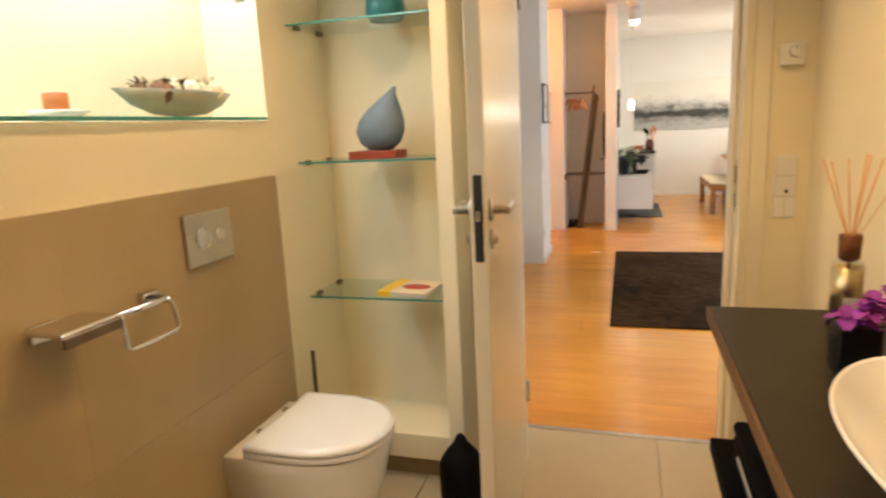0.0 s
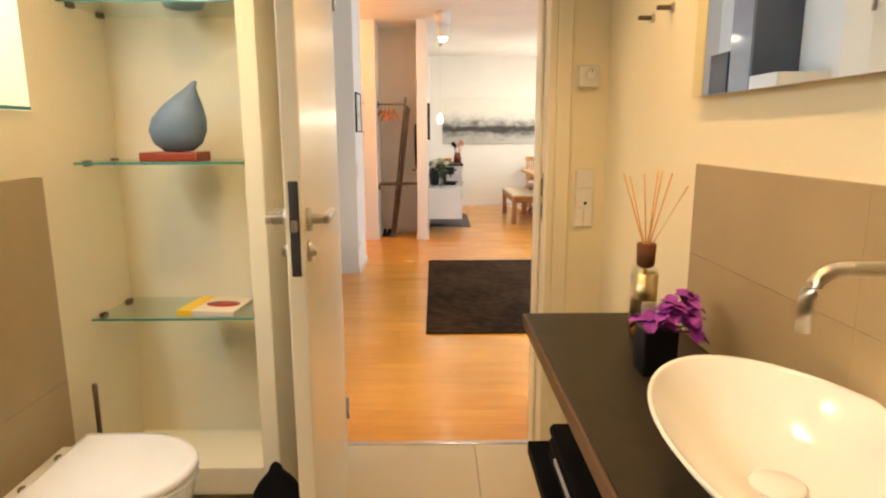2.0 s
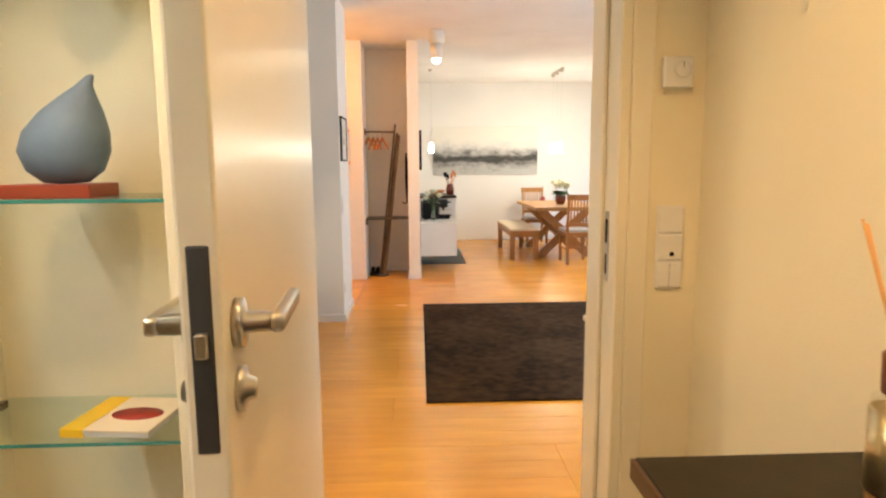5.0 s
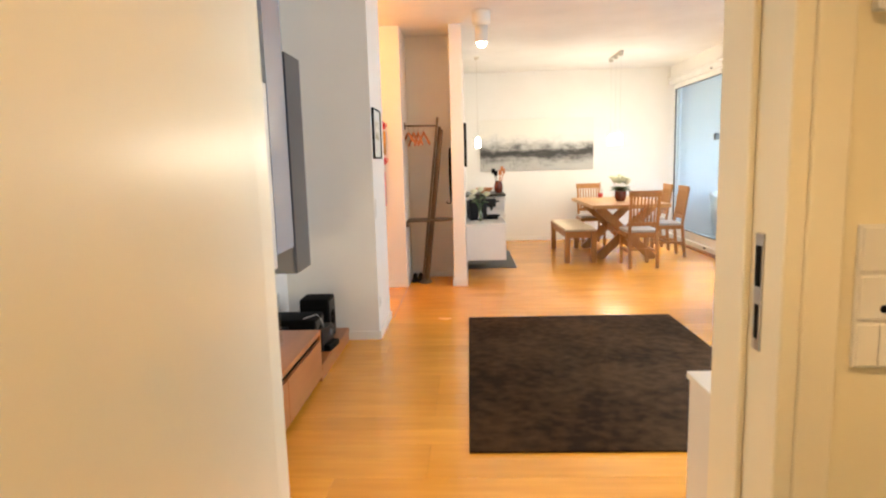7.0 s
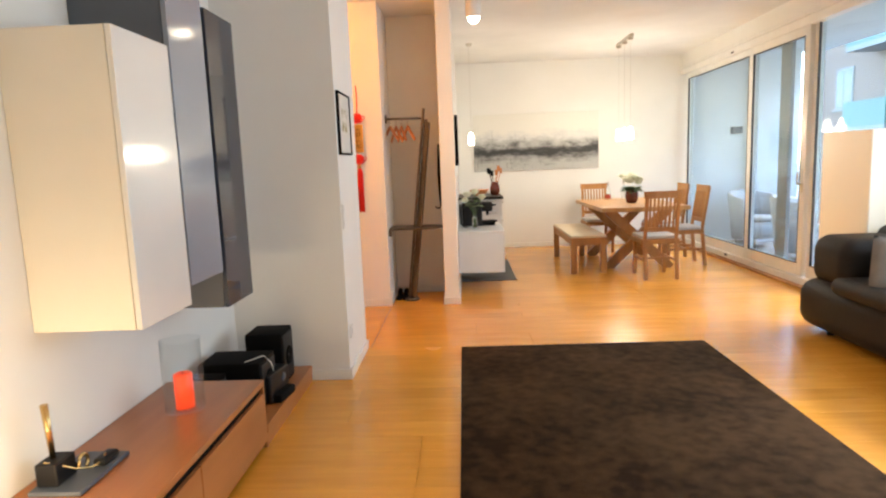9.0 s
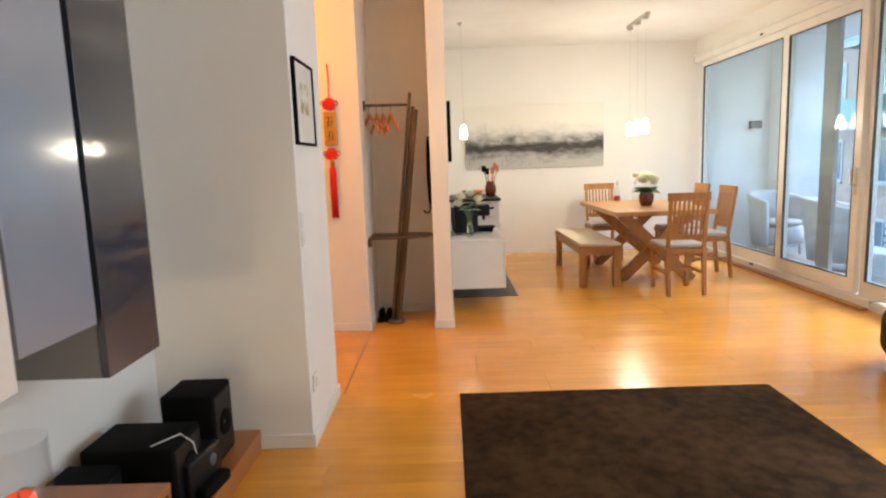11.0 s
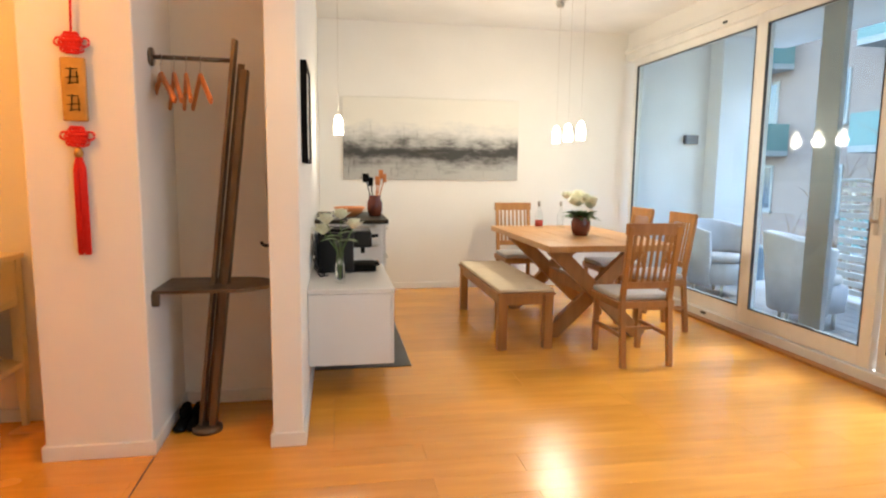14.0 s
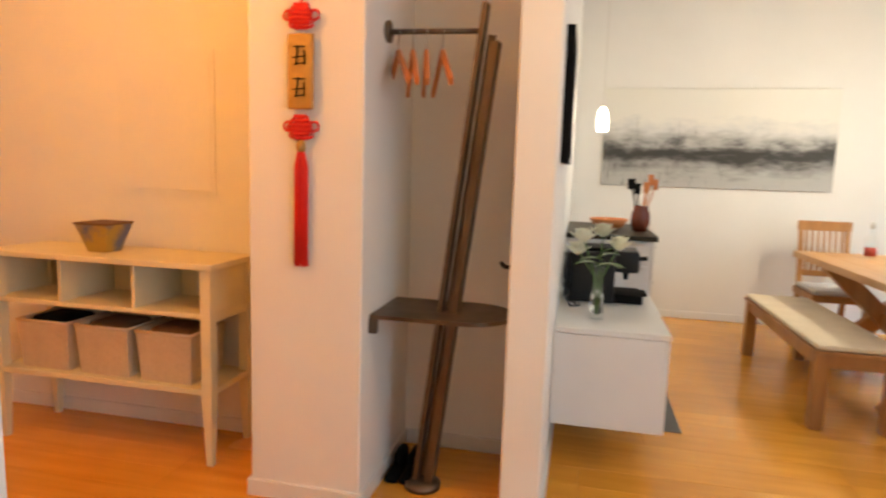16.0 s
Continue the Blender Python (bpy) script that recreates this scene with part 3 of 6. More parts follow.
strip = solid("led_strip", bx((-1.35, 0.35, 2.10), (-1.23, 2.25, 2.118), 0.003), glow("led_diffuser", (1.0, 0.97, 0.92), 0.4), "lit white light strip under the recess top", "light strip")

dish = bmesh.new()
lathe(dish, [(0.0, 0.018), (0.10, 0.022), (0.17, 0.045), (0.215, 0.075), (0.22, 0.078), (0.17, 0.038), (0.10, 0.012), (0.03, 0.006), (0.03, 0.0), (0.0, 0.0)], (0, 0, 0), 32, sx=0.30, sy=1.12)
dish_t = thing("leaf_dish", (-1.30, 1.965, 1.452), "long green ceramic dish with dried pods on a glass shelf", "dish")
part("bowl", merge(bmesh.new(), dish, Matrix.Translation((-1.30, 1.965, 1.452))), material("grey_green_glaze", (0.30, 0.31, 0.24), 0.3, scale=12), dish_t)
random.seed(4)
for i in range(10):
    p = bmesh.new()
    c = Vector((-1.30 + random.uniform(-0.03, 0.03), 1.965 + random.uniform(-0.13, 0.14), 1.52 + random.uniform(0, 0.02)))
    bmesh.ops.create_icosphere(p, subdivisions=2, radius=random.uniform(0.022, 0.036))
    for v in p.verts:
        v.co *= 1 + 0.35 * noise.noise(v.co * 60 + Vector((i, 0, 0)))
    for j in range(5):
        blade(p, (0, 0, 0.015), (random.uniform(-1, 1), random.uniform(-1, 1), random.uniform(0.4, 1.2)), 0.04, 0.015, 0.1)
    p.transform(Matrix.Translation(c))
    part("dried_pod", p, MTWIG if i % 2 else MCREAMP, dish_t)
tl = thing("tealight", (-1.30, 1.54, 1.452), "orange candle on a small pale dish", "candle")
part("saucer", lathe(bmesh.new(), [(0.0, 0), (0.04, 0), (0.07, 0.014), (0.068, 0.017), (0.03, 0.006), (0.0, 0.006)], (-1.30, 1.54, 1.452)), MCER, tl)
part("wax", lathe(bmesh.new(), [(0.0, 0), (0.027, 0), (0.027, 0.05), (0.02, 0.052), (0.0, 0.048)], (-1.30, 1.54, 1.459)), MORANGE, tl)

# recess of shelves between tile wall and pier
base_unit = thing("shelf_base", (-1.0, 2.55, 0), "low white step under glass shelves with grey plinth", "shelf base")
part("step", bx((XL, 2.475, 0.10), (-0.665, YD, 0.205), 0.004), MB, base_unit)
part("plinth", bx((XL, 2.53, 0.0), (-0.665, YD, 0.10), 0.002), MTILE, base_unit, "beige tiled plinth")
for sz in (0.757, 1.284, 1.785):
    gs = thing("glass_shelf", (-1.0, 2.6, sz), "green-edged glass shelf on small clips", "shelf", "corner glass shelves")
    part("pane", bx((XL + 0.004, 2.485, sz - 0.008), (-0.667, YD - 0.003, sz), 0.001), MGREEN, gs)
    part("edge", bx((XL + 0.004, 2.4825, sz - 0.008), (-0.667, 2.4845, sz), 0.0005), MTEAL, gs, "green glass edge")
    for cx in (XL + 0.004, -0.685):
        for cy in (2.53, 2.71):
            part("clip", bx((cx, cy, sz - 0.016), (cx + 0.018, cy + 0.03, sz + 0.004), 0.003), MRUST, gs)

# drop-shaped vase on a red block
solid("wooden_block", bx((-1.02, 2.515, 1.284), (-0.832, 2.645, 1.314), 0.002), MREDB, "red-brown wooden block on a glass shelf", "block")
dv = bmesh.new()
lathe(dv, [(0.0, 0.0), (0.05, 0.003), (0.085, 0.03), (0.102, 0.075), (0.095, 0.12), (0.07, 0.165), (0.042, 0.20), (0.02, 0.225), (0.009, 0.248), (0.0, 0.252)], (0, 0, 0), 32)
for v in dv.verts:
    v.co.x += 0.075 * max(v.co.z - 0.05, 0) / 0.2 * (max(v.co.z - 0.05, 0) / 0.2)
    v.co.y *= 0.75
for v in dv.verts:
    v.co *= 0.93
dv.transform(Matrix.Translation((-0.915, 2.585, 1.314)))
solid("drop_vase", dv, MBLUEV, "blue-grey drop-shaped stoneware vase on a red block", "vase")
# small object on the highest shelf
sj = bmesh.new()
lathe(sj, [(0.0, 0), (0.06, 0), (0.075, 0.03), (0.07, 0.08), (0.05, 0.10), (0.0, 0.10)], (-0.88, 2.63, 1.785), 20)
solid("teal_jar", sj, material("teal_glaze", (0.03, 0.20, 0.22), 0.3, scale=10), "teal glazed jar on the highest glass shelf", "jar")

book = thing("book", (-0.835, 2.60, 0.757), "yellow and cream paperback with red picture, lying flat", "book")
rot = Matrix.Translation((-0.83, 2.60, 0.757)) @ Matrix.Rotation(radians(-6), 4, "Z")
part("pages", bx((-0.10, -0.095, 0.002), (0.10, 0.095, 0.014), 0.001, m=rot), MPAPER, book)
part("cover", bx((-0.102, -0.097, 0.014), (0.102, 0.097, 0.019), 0.001, m=rot), MCREAMP, book)
part("spine_band", bx((-0.1025, -0.0975, 0.0), (-0.048, 0.0975, 0.0196), 0.001, m=rot), MYEL, book, "yellow band along the spine")
pc = bmesh.new()
lathe(pc, [(0.0, 0), (0.06, 0), (0.06, 0.001), (0.0, 0.001)], (0, 0, 0), 24, sy=0.6)
part("cover_picture", merge(bmesh.new(), pc, rot @ Matrix.Translation((0.025, -0.005, 0.0192))), MREDPIC, book, "dark red oval cover picture")

# toilet
toilet = thing("toilet", (XL + 0.02, 2.03, 0), "white wall-hung toilet with closed lid", "toilet")
TX, TY = XL + 0.02, 2.03
TLEN, TUP = 0.85, 0.035         # a short, slightly high model


def dshape(z, length, half, x0=TX, n=14):
    """Outline of a toilet bowl: straight back part, round front."""
    x0, length, z = TX + (x0 - TX) * TLEN, length * TLEN, z + TUP
    pts = [(x0, TY - half, z), (x0 + length - half * 1.15, TY - half, z)]
    for i in range(1, n):
        a = -90 + 180 * i / n
        pts.append((x0 + length - half * 1.15 + half * 1.15 * math.cos(radians(a)), TY + half * math.sin(radians(a)), z))
    pts += [(x0 + length - half * 1.15, TY + half, z), (x0, TY + half, z)]
    return pts


def loft(levels):
    bm = bmesh.new()
    rings = [[bm.verts.new(p) for p in lv] for lv in levels]
    n = len(rings[0])
    for p, q in zip(rings, rings[1:]):
        for i in range(n):
            bm.faces.new((p[i], p[(i + 1) % n], q[(i + 1) % n], q[i])).smooth = True
    bm.faces.new(rings[0][::-1])
    bm.faces.new(rings[-1])
    bmesh.ops.recalc_face_normals(bm, faces=list(bm.faces))
    return bm


part("bowl", loft([dshape(0.05, 0.40, 0.135), dshape(0.07, 0.43, 0.15), dshape(0.14, 0.475, 0.168), dshape(0.24, 0.515, 0.183), dshape(0.34, 0.545, 0.195), dshape(0.385, 0.553, 0.198), dshape(0.392, 0.548, 0.195)]), MCER, toilet)
part("seat", loft([dshape(0.395, 0.47, 0.200, TX + 0.09), dshape(0.398, 0.475, 0.202, TX + 0.09), dshape(0.412, 0.475, 0.202, TX + 0.09), dshape(0.414, 0.47, 0.200, TX + 0.09)]), MSEAT, toilet)
part("lid", loft([dshape(0.416, 0.47, 0.200, TX + 0.09), dshape(0.419, 0.477, 0.204, TX + 0.09), dshape(0.430, 0.477, 0.204, TX + 0.09), dshape(0.437, 0.465, 0.196, TX + 0.095), dshape(0.440, 0.43, 0.176, TX + 0.11)]), MSEAT, toilet)
for hy in (-0.08, 0.08):
    part("hinge", lathe(bmesh.new(), [(0.012, 0), (0.012, 0.03), (0.008, 0.034)], (TX + 0.06, TY + hy, 0.428), 14), MCHROME, toilet)

flush = thing("flush_plate", (XL + 0.02, 1.888, 1.03), "matt chrome dual flush plate on beige tiles", "flush plate")
part("plate", bx((XL + 0.02, 1.785, 1.03), (XL + 0.032, 1.99, 1.18), 0.003), MSTEEL, flush)
for fy, fr in ((1.855, 0.034), (1.93, 0.024)):
    b = lathe(bmesh.new(), [(0.0, 0), (fr, 0), (fr, 0.003), (fr - 0.004, 0.006), (0.0, 0.004)], (0, 0, 0), 24, Matrix.Translation((XL + 0.032, fy, 1.105)) @ Matrix.Rotation(radians(90), 4, "Y"))
    part("button", b, MCHROME, flush, "round chrome button")

HPY = 1.485
holder = thing("paper_holder", (XL + 0.02, HPY, 1.0), "chrome paper holder with shelf flap on beige tiles", "paper holder")
part("rosette", bx((XL + 0.02, HPY - 0.200, 0.985), (XL + 0.035, HPY - 0.130, 1.025), 0.004), MCHROME, holder)
part("flap", bx((XL + 0.03, HPY - 0.220, 1.012), (XL + 0.14, HPY - 0.070, 1.023), 0.005), MCHROME, holder)
part("flap_edge", bx((XL + 0.135, HPY - 0.220, 0.99), (XL + 0.145, HPY - 0.070, 1.013), 0.003), MRUST, holder)
part("mount", bx((XL + 0.02, HPY + 0.100, 0.985), (XL + 0.05, HPY + 0.155, 1.015), 0.006), MCHROME, holder)
part("arm", tube(bmesh.new(), [(XL + 0.04, HPY + 0.130, 1.0), (XL + 0.095, HPY + 0.125, 1.0), (XL + 0.10, HPY + 0.115, 1.0), (XL + 0.10, HPY - 0.050, 1.002)], 0.008), MCHROME, holder)
part("bar", tube(bmesh.new(), [(XL + 0.10, HPY + 0.120, 1.0), (XL + 0.11, HPY + 0.125, 0.985), (XL + 0.115, HPY + 0.130, 0.925), (XL + 0.11, HPY + 0.120, 0.912), (XL + 0.10, HPY - 0.010, 0.912), (XL + 0.10, HPY - 0.025, 0.92), (XL + 0.10, HPY - 0.030, 1.0)], 0.006), MCHROME, holder)
HKY, HKZ = 1.02, 0.66
hook = thing("tile_hook", (XL + 0.02, HKY, HKZ), "small chrome hook low on beige tiles", "hook")
part("rosette", lathe(bmesh.new(), [(0.0, 0), (0.022, 0), (0.022, 0.01), (0.0, 0.012)], (0, 0, 0), 16, Matrix.Translation((XL + 0.02, HKY, HKZ)) @ Matrix.Rotation(radians(90), 4, "Y")), MCHROME, hook)
part("pin", tube(bmesh.new(), [(XL + 0.03, HKY, HKZ), (XL + 0.08, HKY, HKZ), (XL + 0.085, HKY, HKZ + 0.02)], 0.008), MCHROME, hook)
brush = thing("toilet_brush", (-1.14, 2.36, 0), "dark slim toilet brush in the corner", "toilet brush")
part("holder", lathe(bmesh.new(), [(0.0, 0), (0.04, 0), (0.04, 0.28), (0.035, 0.30), (0.0, 0.30)], (-1.16, 2.36, 0), 20), MSTEEL, brush)
part("stick", tube(bmesh.new(), [(-1.16, 2.36, 0.30), (-1.16, 2.36, 0.575)], 0.008), MRUST, brush)

bag = bmesh.new()
lathe(bag, [(0.0, 0), (0.070, 0.0), (0.082, 0.025), (0.084, 0.15), (0.074, 0.185), (0.05, 0.215), (0.03, 0.24), (0.022, 0.262), (0.010, 0.275), (0.0, 0.275)], (0, 0, 0), 9)
for v in bag.verts:
    v.co += Vector((1, 1, 0)) * 0.006 * noise.noise(v.co * 22)
bag.transform(Matrix.Translation((-0.595, 2.385, 0.0)))
solid("black_bottle_bag", bag, MMATT, "matt black faceted vase on the tiled floor", "vase")

# vanity
CZ = 0.875
top = thing("washstand", (0.5, 0.5, CZ), "dark brown-grey stone vanity worktop on the wall", "worktop")
part("slab", bx((0.205, -1.2, CZ - 0.035), (XR - 0.001, 2.125, CZ), 0.002), MCOUNT, top)
part("front_edge", bx((0.197, -1.2, CZ - 0.035), (0.2045, 2.125, CZ - 0.002), 0.001), MEDGE, top, "brown front edge")
shelf = thing("vanity_shelf", (0.4, 0.5, 0.47), "black lower shelf under the vanity worktop", "shelf")
part("board", bx((0.215, -1.2, 0.463), (XR, 2.10, 0.50), 0.003), MMATT, shelf)
tw = thing("folded_towels", (0.38, 1.75, 0.50), "dark folded towels on the black shelf", "towel")
for i in range(3):
    part("towel", bx((0.255, 1.52, 0.501 + 0.036 * i), (0.52, 2.0, 0.536 + 0.036 * i), 0.016, 4), MMATT, tw)
part("grey_border", bx((0.25, 1.54, 0.545), (0.257, 1.90, 0.557), 0.002), MGFAB, tw)

BX, BYC = 0.415, 1.15
basin = thing("wash_basin", (BX, BYC, CZ), "white oval ceramic vessel basin on dark stone worktop", "basin")
prof = [(0.0, 0.0), (0.42, 0.0), (0.50, 0.012), (0.72, 0.06), (0.90, 0.098), (1.0, 0.120), (0.985, 0.124), (0.96, 0.120), (0.86, 0.092), (0.66, 0.055), (0.42, 0.028), (0.10, 0.022), (0.0, 0.022)]
part("bowl", lathe(bmesh.new(), [(r, z) for r, z in prof], (BX, BYC, CZ), 56, sx=0.178, sy=0.315), MCER, basin)
part("drain_cover", lathe(bmesh.new(), [(0.0, 0.0), (0.036, 0.0), (0.037, 0.006), (0.033, 0.009), (0.0, 0.010)], (BX, BYC + 0.07, CZ + 0.023), 28), MCER, basin, "round white drain cover")
TPY = 1.11
tap = thing("wall_tap", (XR, TPY, 1.13), "brushed steel wall-mounted spout over the basin", "tap")
tp = bmesh.new()
tube(tp, [(XR - 0.015, TPY, 1.228), (0.395, TPY, 1.228)] + arc((0.395, TPY, 1.19), 0.038, 90, 180, (1, 0, 0), (0, 0, 1))[1:] + [(0.357, TPY, 1.158)], 0.0085, 16)
part("spout", tp, MSTEEL, tap)
part("rosette", lathe(bmesh.new(), [(0.0, 0), (0.03, 0), (0.03, 0.008), (0.0, 0.01)], (0, 0, 0), 20, Matrix.Translation((XR - 0.014, TPY, 1.228)) @ Matrix.Rotation(radians(-90), 4, "Y")), MSTEEL, tap)
part("lever", tube(bmesh.new(), [(XR - 0.02, TPY - 0.16, 1.20), (XR - 0.09, TPY - 0.16, 1.205)], 0.012, 14), MSTEEL, tap)

mir = thing("wall_mirror", (XR, 1.0, 1.45), "large frameless mirror with yellowish side strip above the basin", "mirror")
part("backing", bx((XR - 0.022, -0.9, 1.457), (XR, 1.956, 2.198), 0.002), MCREAM, mir)
part("mirror_pane", bx((XR - 0.027, -0.9, 1.455), (XR - 0.022, 1.898, 2.2), 0.001), MMIRROR, mir)
# the yellowish gleam at the mirror's edge is painted on a plain strip
part("light_strip", bx((XR - 0.027, 1.902, 1.455), (XR - 0.0225, 1.958, 2.2), 0.001), material("mirror_edge_gleam", (0.75, 0.66, 0.36), 0.4, scale=3), mir, "yellowish edge strip, gleam put into its colour")

# reed diffuser and orchid pot
dif = thing("reed_diffuser", (0.46, 1.91, CZ), "glass reed diffuser with rattan sticks and cork collar", "diffuser")
part("bottle", lathe(bmesh.new(), [(0.0, 0.0), (0.031, 0.0), (0.033, 0.008), (0.033, 0.16), (0.030, 0.178), (0.016, 0.185), (0.013, 0.184), (0.026, 0.172), (0.029, 0.156), (0.029, 0.012), (0.0, 0.010)], (0.46, 1.91, CZ), 28), MGLASS, dif)
part("silver_wrap", lathe(bmesh.new(), [(0.0318, 0.055), (0.0318, 0.165), (0.0295, 0.165), (0.0295, 0.055)], (0.46, 1.91, CZ), 28), MSILV, dif, "silvered inner band")
part("oil", lathe(bmesh.new(), [(0.0, 0.0115), (0.0285, 0.0125), (0.0285, 0.05), (0.0, 0.05)], (0.46, 1.91, CZ), 24), MOIL, dif, "amber fragrance oil")
part("paper_label", bx((0.444, 1.8755, CZ + 0.062), (0.478, 1.8775, CZ + 0.10), 0.001), MPAPER, dif)
part("collar", lathe(bmesh.new(), [(0.013, 0.178), (0.021, 0.185), (0.023, 0.235), (0.020, 0.238), (0.011, 0.236)], (0.46, 1.91, CZ), 18), MCORK, dif, "dark cork collar")
for dx, dy, dz in ((-0.085, 0.01, 0.25), (-0.03, -0.02, 0.25), (0.035, 0.02, 0.26), (0.06, -0.02, 0.25), (0.125, 0.0, 0.21), (-0.055, 0.03, 0.24), (0.02, -0.035, 0.26)):
    part("reed", tube(bmesh.new(), [(0.46 - dx * 0.12, 1.91 - dy * 0.2, CZ + 0.03), (0.46, 1.91, CZ + 0.21), (0.46 + dx * 0.72, 1.91 + dy, CZ + 0.21 + dz * 0.78)], 0.0018, 6), MREED, dif)
pot = thing("orchid_pot", (0.425, 1.65, CZ), "purple orchid blossoms in a small black square pot", "flower pot")
part("pot", bx((0.378, 1.655, CZ), (0.450, 1.727, CZ + 0.10), 0.006, 3), MDARK, pot)
random.seed(8)
for i in range(18):
    f = bmesh.new()
    c = Vector((0.425 + random.uniform(-0.055, 0.07), 1.69 + random.uniform(-0.06, 0.06), CZ + random.uniform(0.085, 0.165)))
    aim = (c - Vector((0.415, 1.70, CZ + 0.06))).normalized()
    for j in range(5):
        a = 2 * math.pi * j / 5 + random.random()
        s = aim.orthogonal().normalized()
        way = (Matrix.Rotation(a, 3, aim) @ s) + aim * 0.35
        blade(f, c, way, random.uniform(0.026, 0.036), 0.028, 0.25, 4)
    tube(f, [(0.414, 1.69, CZ + 0.09), c], 0.0018, 5)
    part("blossom", f, MPURP, pot)

# thermostat, switches, towel hooks
TX2 = 0.513                     # axis of thermostat and switches
th = thing("thermostat", (TX2, YD, 1.575), "cream square room thermostat with round dial", "thermostat")
part("housing", bx((TX2 - 0.039, YD - 0.022, 1.535), (TX2 + 0.037, YD, 1.612), 0.006, 3), MTRIM, th)
part("dial", lathe(bmesh.new(), [(0.0, 0), (0.021, 0), (0.0205, 0.004), (0.018, 0.006), (0.0, 0.0065)], (0, 0, 0), 26, Matrix.Translation((TX2 + 0.008, YD - 0.022, 1.58)) @ Matrix.Rotation(radians(90), 4, "X")), MLAMPW, th)
part("mark", bx((TX2 + 0.007, YD - 0.0292, 1.585), (TX2 + 0.009, YD - 0.0282, 1.597), 0), MGSIDE, th, "thin grey dial mark")
sw = thing("switch_bank", (TX2, YD, 1.12), "white three-gang switch and socket plate", "light switch")
part("frame_plate", bx((TX2 - 0.036, YD - 0.008, 1.02), (TX2 + 0.036, YD, 1.238), 0.003), MTRIM, sw)
for zz in (1.0565, 1.129, 1.2015):
    part("rocker", bx((TX2 - 0.032, YD - 0.012, zz - 0.033), (TX2 + 0.032, YD - 0.007, zz + 0.033), 0.004), MTRIM, sw)
part("rocker_gap", bx((TX2 - 0.0006, YD - 0.0123, 1.026), (TX2 + 0.0006, YD - 0.0117, 1.087), 0), MGSIDE, sw, "slit between two rockers")
part("indicator", lathe(bmesh.new(), [(0.0, 0), (0.006, 0), (0.006, 0.002), (0, 0.002)], (0, 0, 0), 12, Matrix.Translation((TX2 + 0.004, YD - 0.0115, 1.112)) @ Matrix.Rotation(radians(90), 4, "X")), MMATT, sw, "dark round indicator")
for hy, hz in ((2.33, 1.70), (2.18, 1.70)):
    hk = thing("towel_hook", (XR, hy, hz), "short steel towel hook on the cream wall", "hook", "towel hooks")
    part("plate", bx((XR - 0.008, hy - 0.012, hz - 0.012), (XR, hy + 0.012, hz + 0.012), 0.002), MSTEEL, hk)
    part("pin", bx((XR - 0.045, hy - 0.007, hz - 0.006), (XR - 0.008, hy + 0.007, hz + 0.006), 0.003), MRUST, hk)
for bxx, byy in ((-0.7, 1.85), (0.08, 1.8), (0.1, 0.6), (-0.7, 0.5)):
    dl = thing("downlight", (bxx, byy, HB), "round recessed ceiling downlight, switched on", "downlight", "bathroom downlights")
    part("ring", lathe(bmesh.new(), [(0.034, 0), (0.045, 0), (0.045, -0.006), (0.034, -0.006), (0.034, 0)], (bxx, byy, HB - 0.001), 24), MSTEEL, dl)
    part("lens", lathe(bmesh.new(), [(0.0, -0.002), (0.033, -0.002), (0.033, -0.004), (0.0, -0.004)], (bxx, byy, HB), 24), MDOWN, dl)


# ---- living room: glazing and loggia ----
def pane_frame(win, y0, y1, z0, z1, w=0.07, x0=WX + 0.02, x1=WX + 0.09, wb=0.12):
    for a, b in (((x0, y0, z0), (x1, y0 + w, z1)), ((x0, y1 - w, z0), (x1, y1, z1)), ((x0, y0 + w, z0), (x1, y1 - w, z0 + wb)), ((x0, y0 + w, z1 - w), (x1, y1 - w, z1))):
        part("frame_member", bx(a, b, 0.004), MTRIM, win)
    g = 0.008
    for a, b in (((x0 - 0.003, y0 + w - 0.001, z0 + wb), (x0 + 0.02, y0 + w + g, z1 - w)), ((x0 - 0.003, y1 - w - g, z0 + wb), (x0 + 0.02, y1 - w + 0.001, z1 - w)),
                 ((x0 - 0.003, y0 + w, z0 + wb - 0.001), (x0 + 0.02, y1 - w, z0 + wb + g)), ((x0 - 0.003, y0 + w, z1 - w - g), (x0 + 0.02, y1 - w, z1 - w + 0.001))):
        part("gasket", bx(a, b, 0.001), MALU, win, "dark rubber gasket")
    p = part("pane", bx((x0 + 0.03, y0 + w + 0.002, z0 + wb + 0.002), (x0 + 0.036, y1 - w - 0.002, z1 - w - 0.002), 0), MPANE, win)
    p.visible_shadow = False


w1 = thing("window_1", (WX, 10.9, 0.06), "tall fixed window with cream frame onto the loggia", "window", kind="structure")
pane_frame(w1, 9.93, 11.95, 0.08, 2.44)
part("top_rail", bx((WX - 0.03, 7.44, 2.44), (WX + 0.12, 12.06, 2.52), 0.004), MTRIM, w1)
part("cover_strip", bx((WX - 0.045, 7.44, 2.521), (WX - 0.001, 12.07, 2.56), 0.004), MTRIM, w1, "cream cover strip above the glazing")
part("bottom_rail", bx((WX - 0.02, 8.5, 0.0), (WX + 0.13, 12.06, 0.08), 0.004), MTRIM, w1)
part("sill_board", bx((WX - 0.09, 8.5, 0.0), (WX - 0.021, 12.06, 0.018), 0.003), MOAK, w1, "wooden threshold strip")
for yy, zz in ((10.3, 2.455), (10.35, 0.05)):
    part("lock_stud", bx((WX - 0.04, yy, zz), (WX - 0.02, yy + 0.05, zz + 0.02), 0.003), MALU, w1, "dark lock stud")
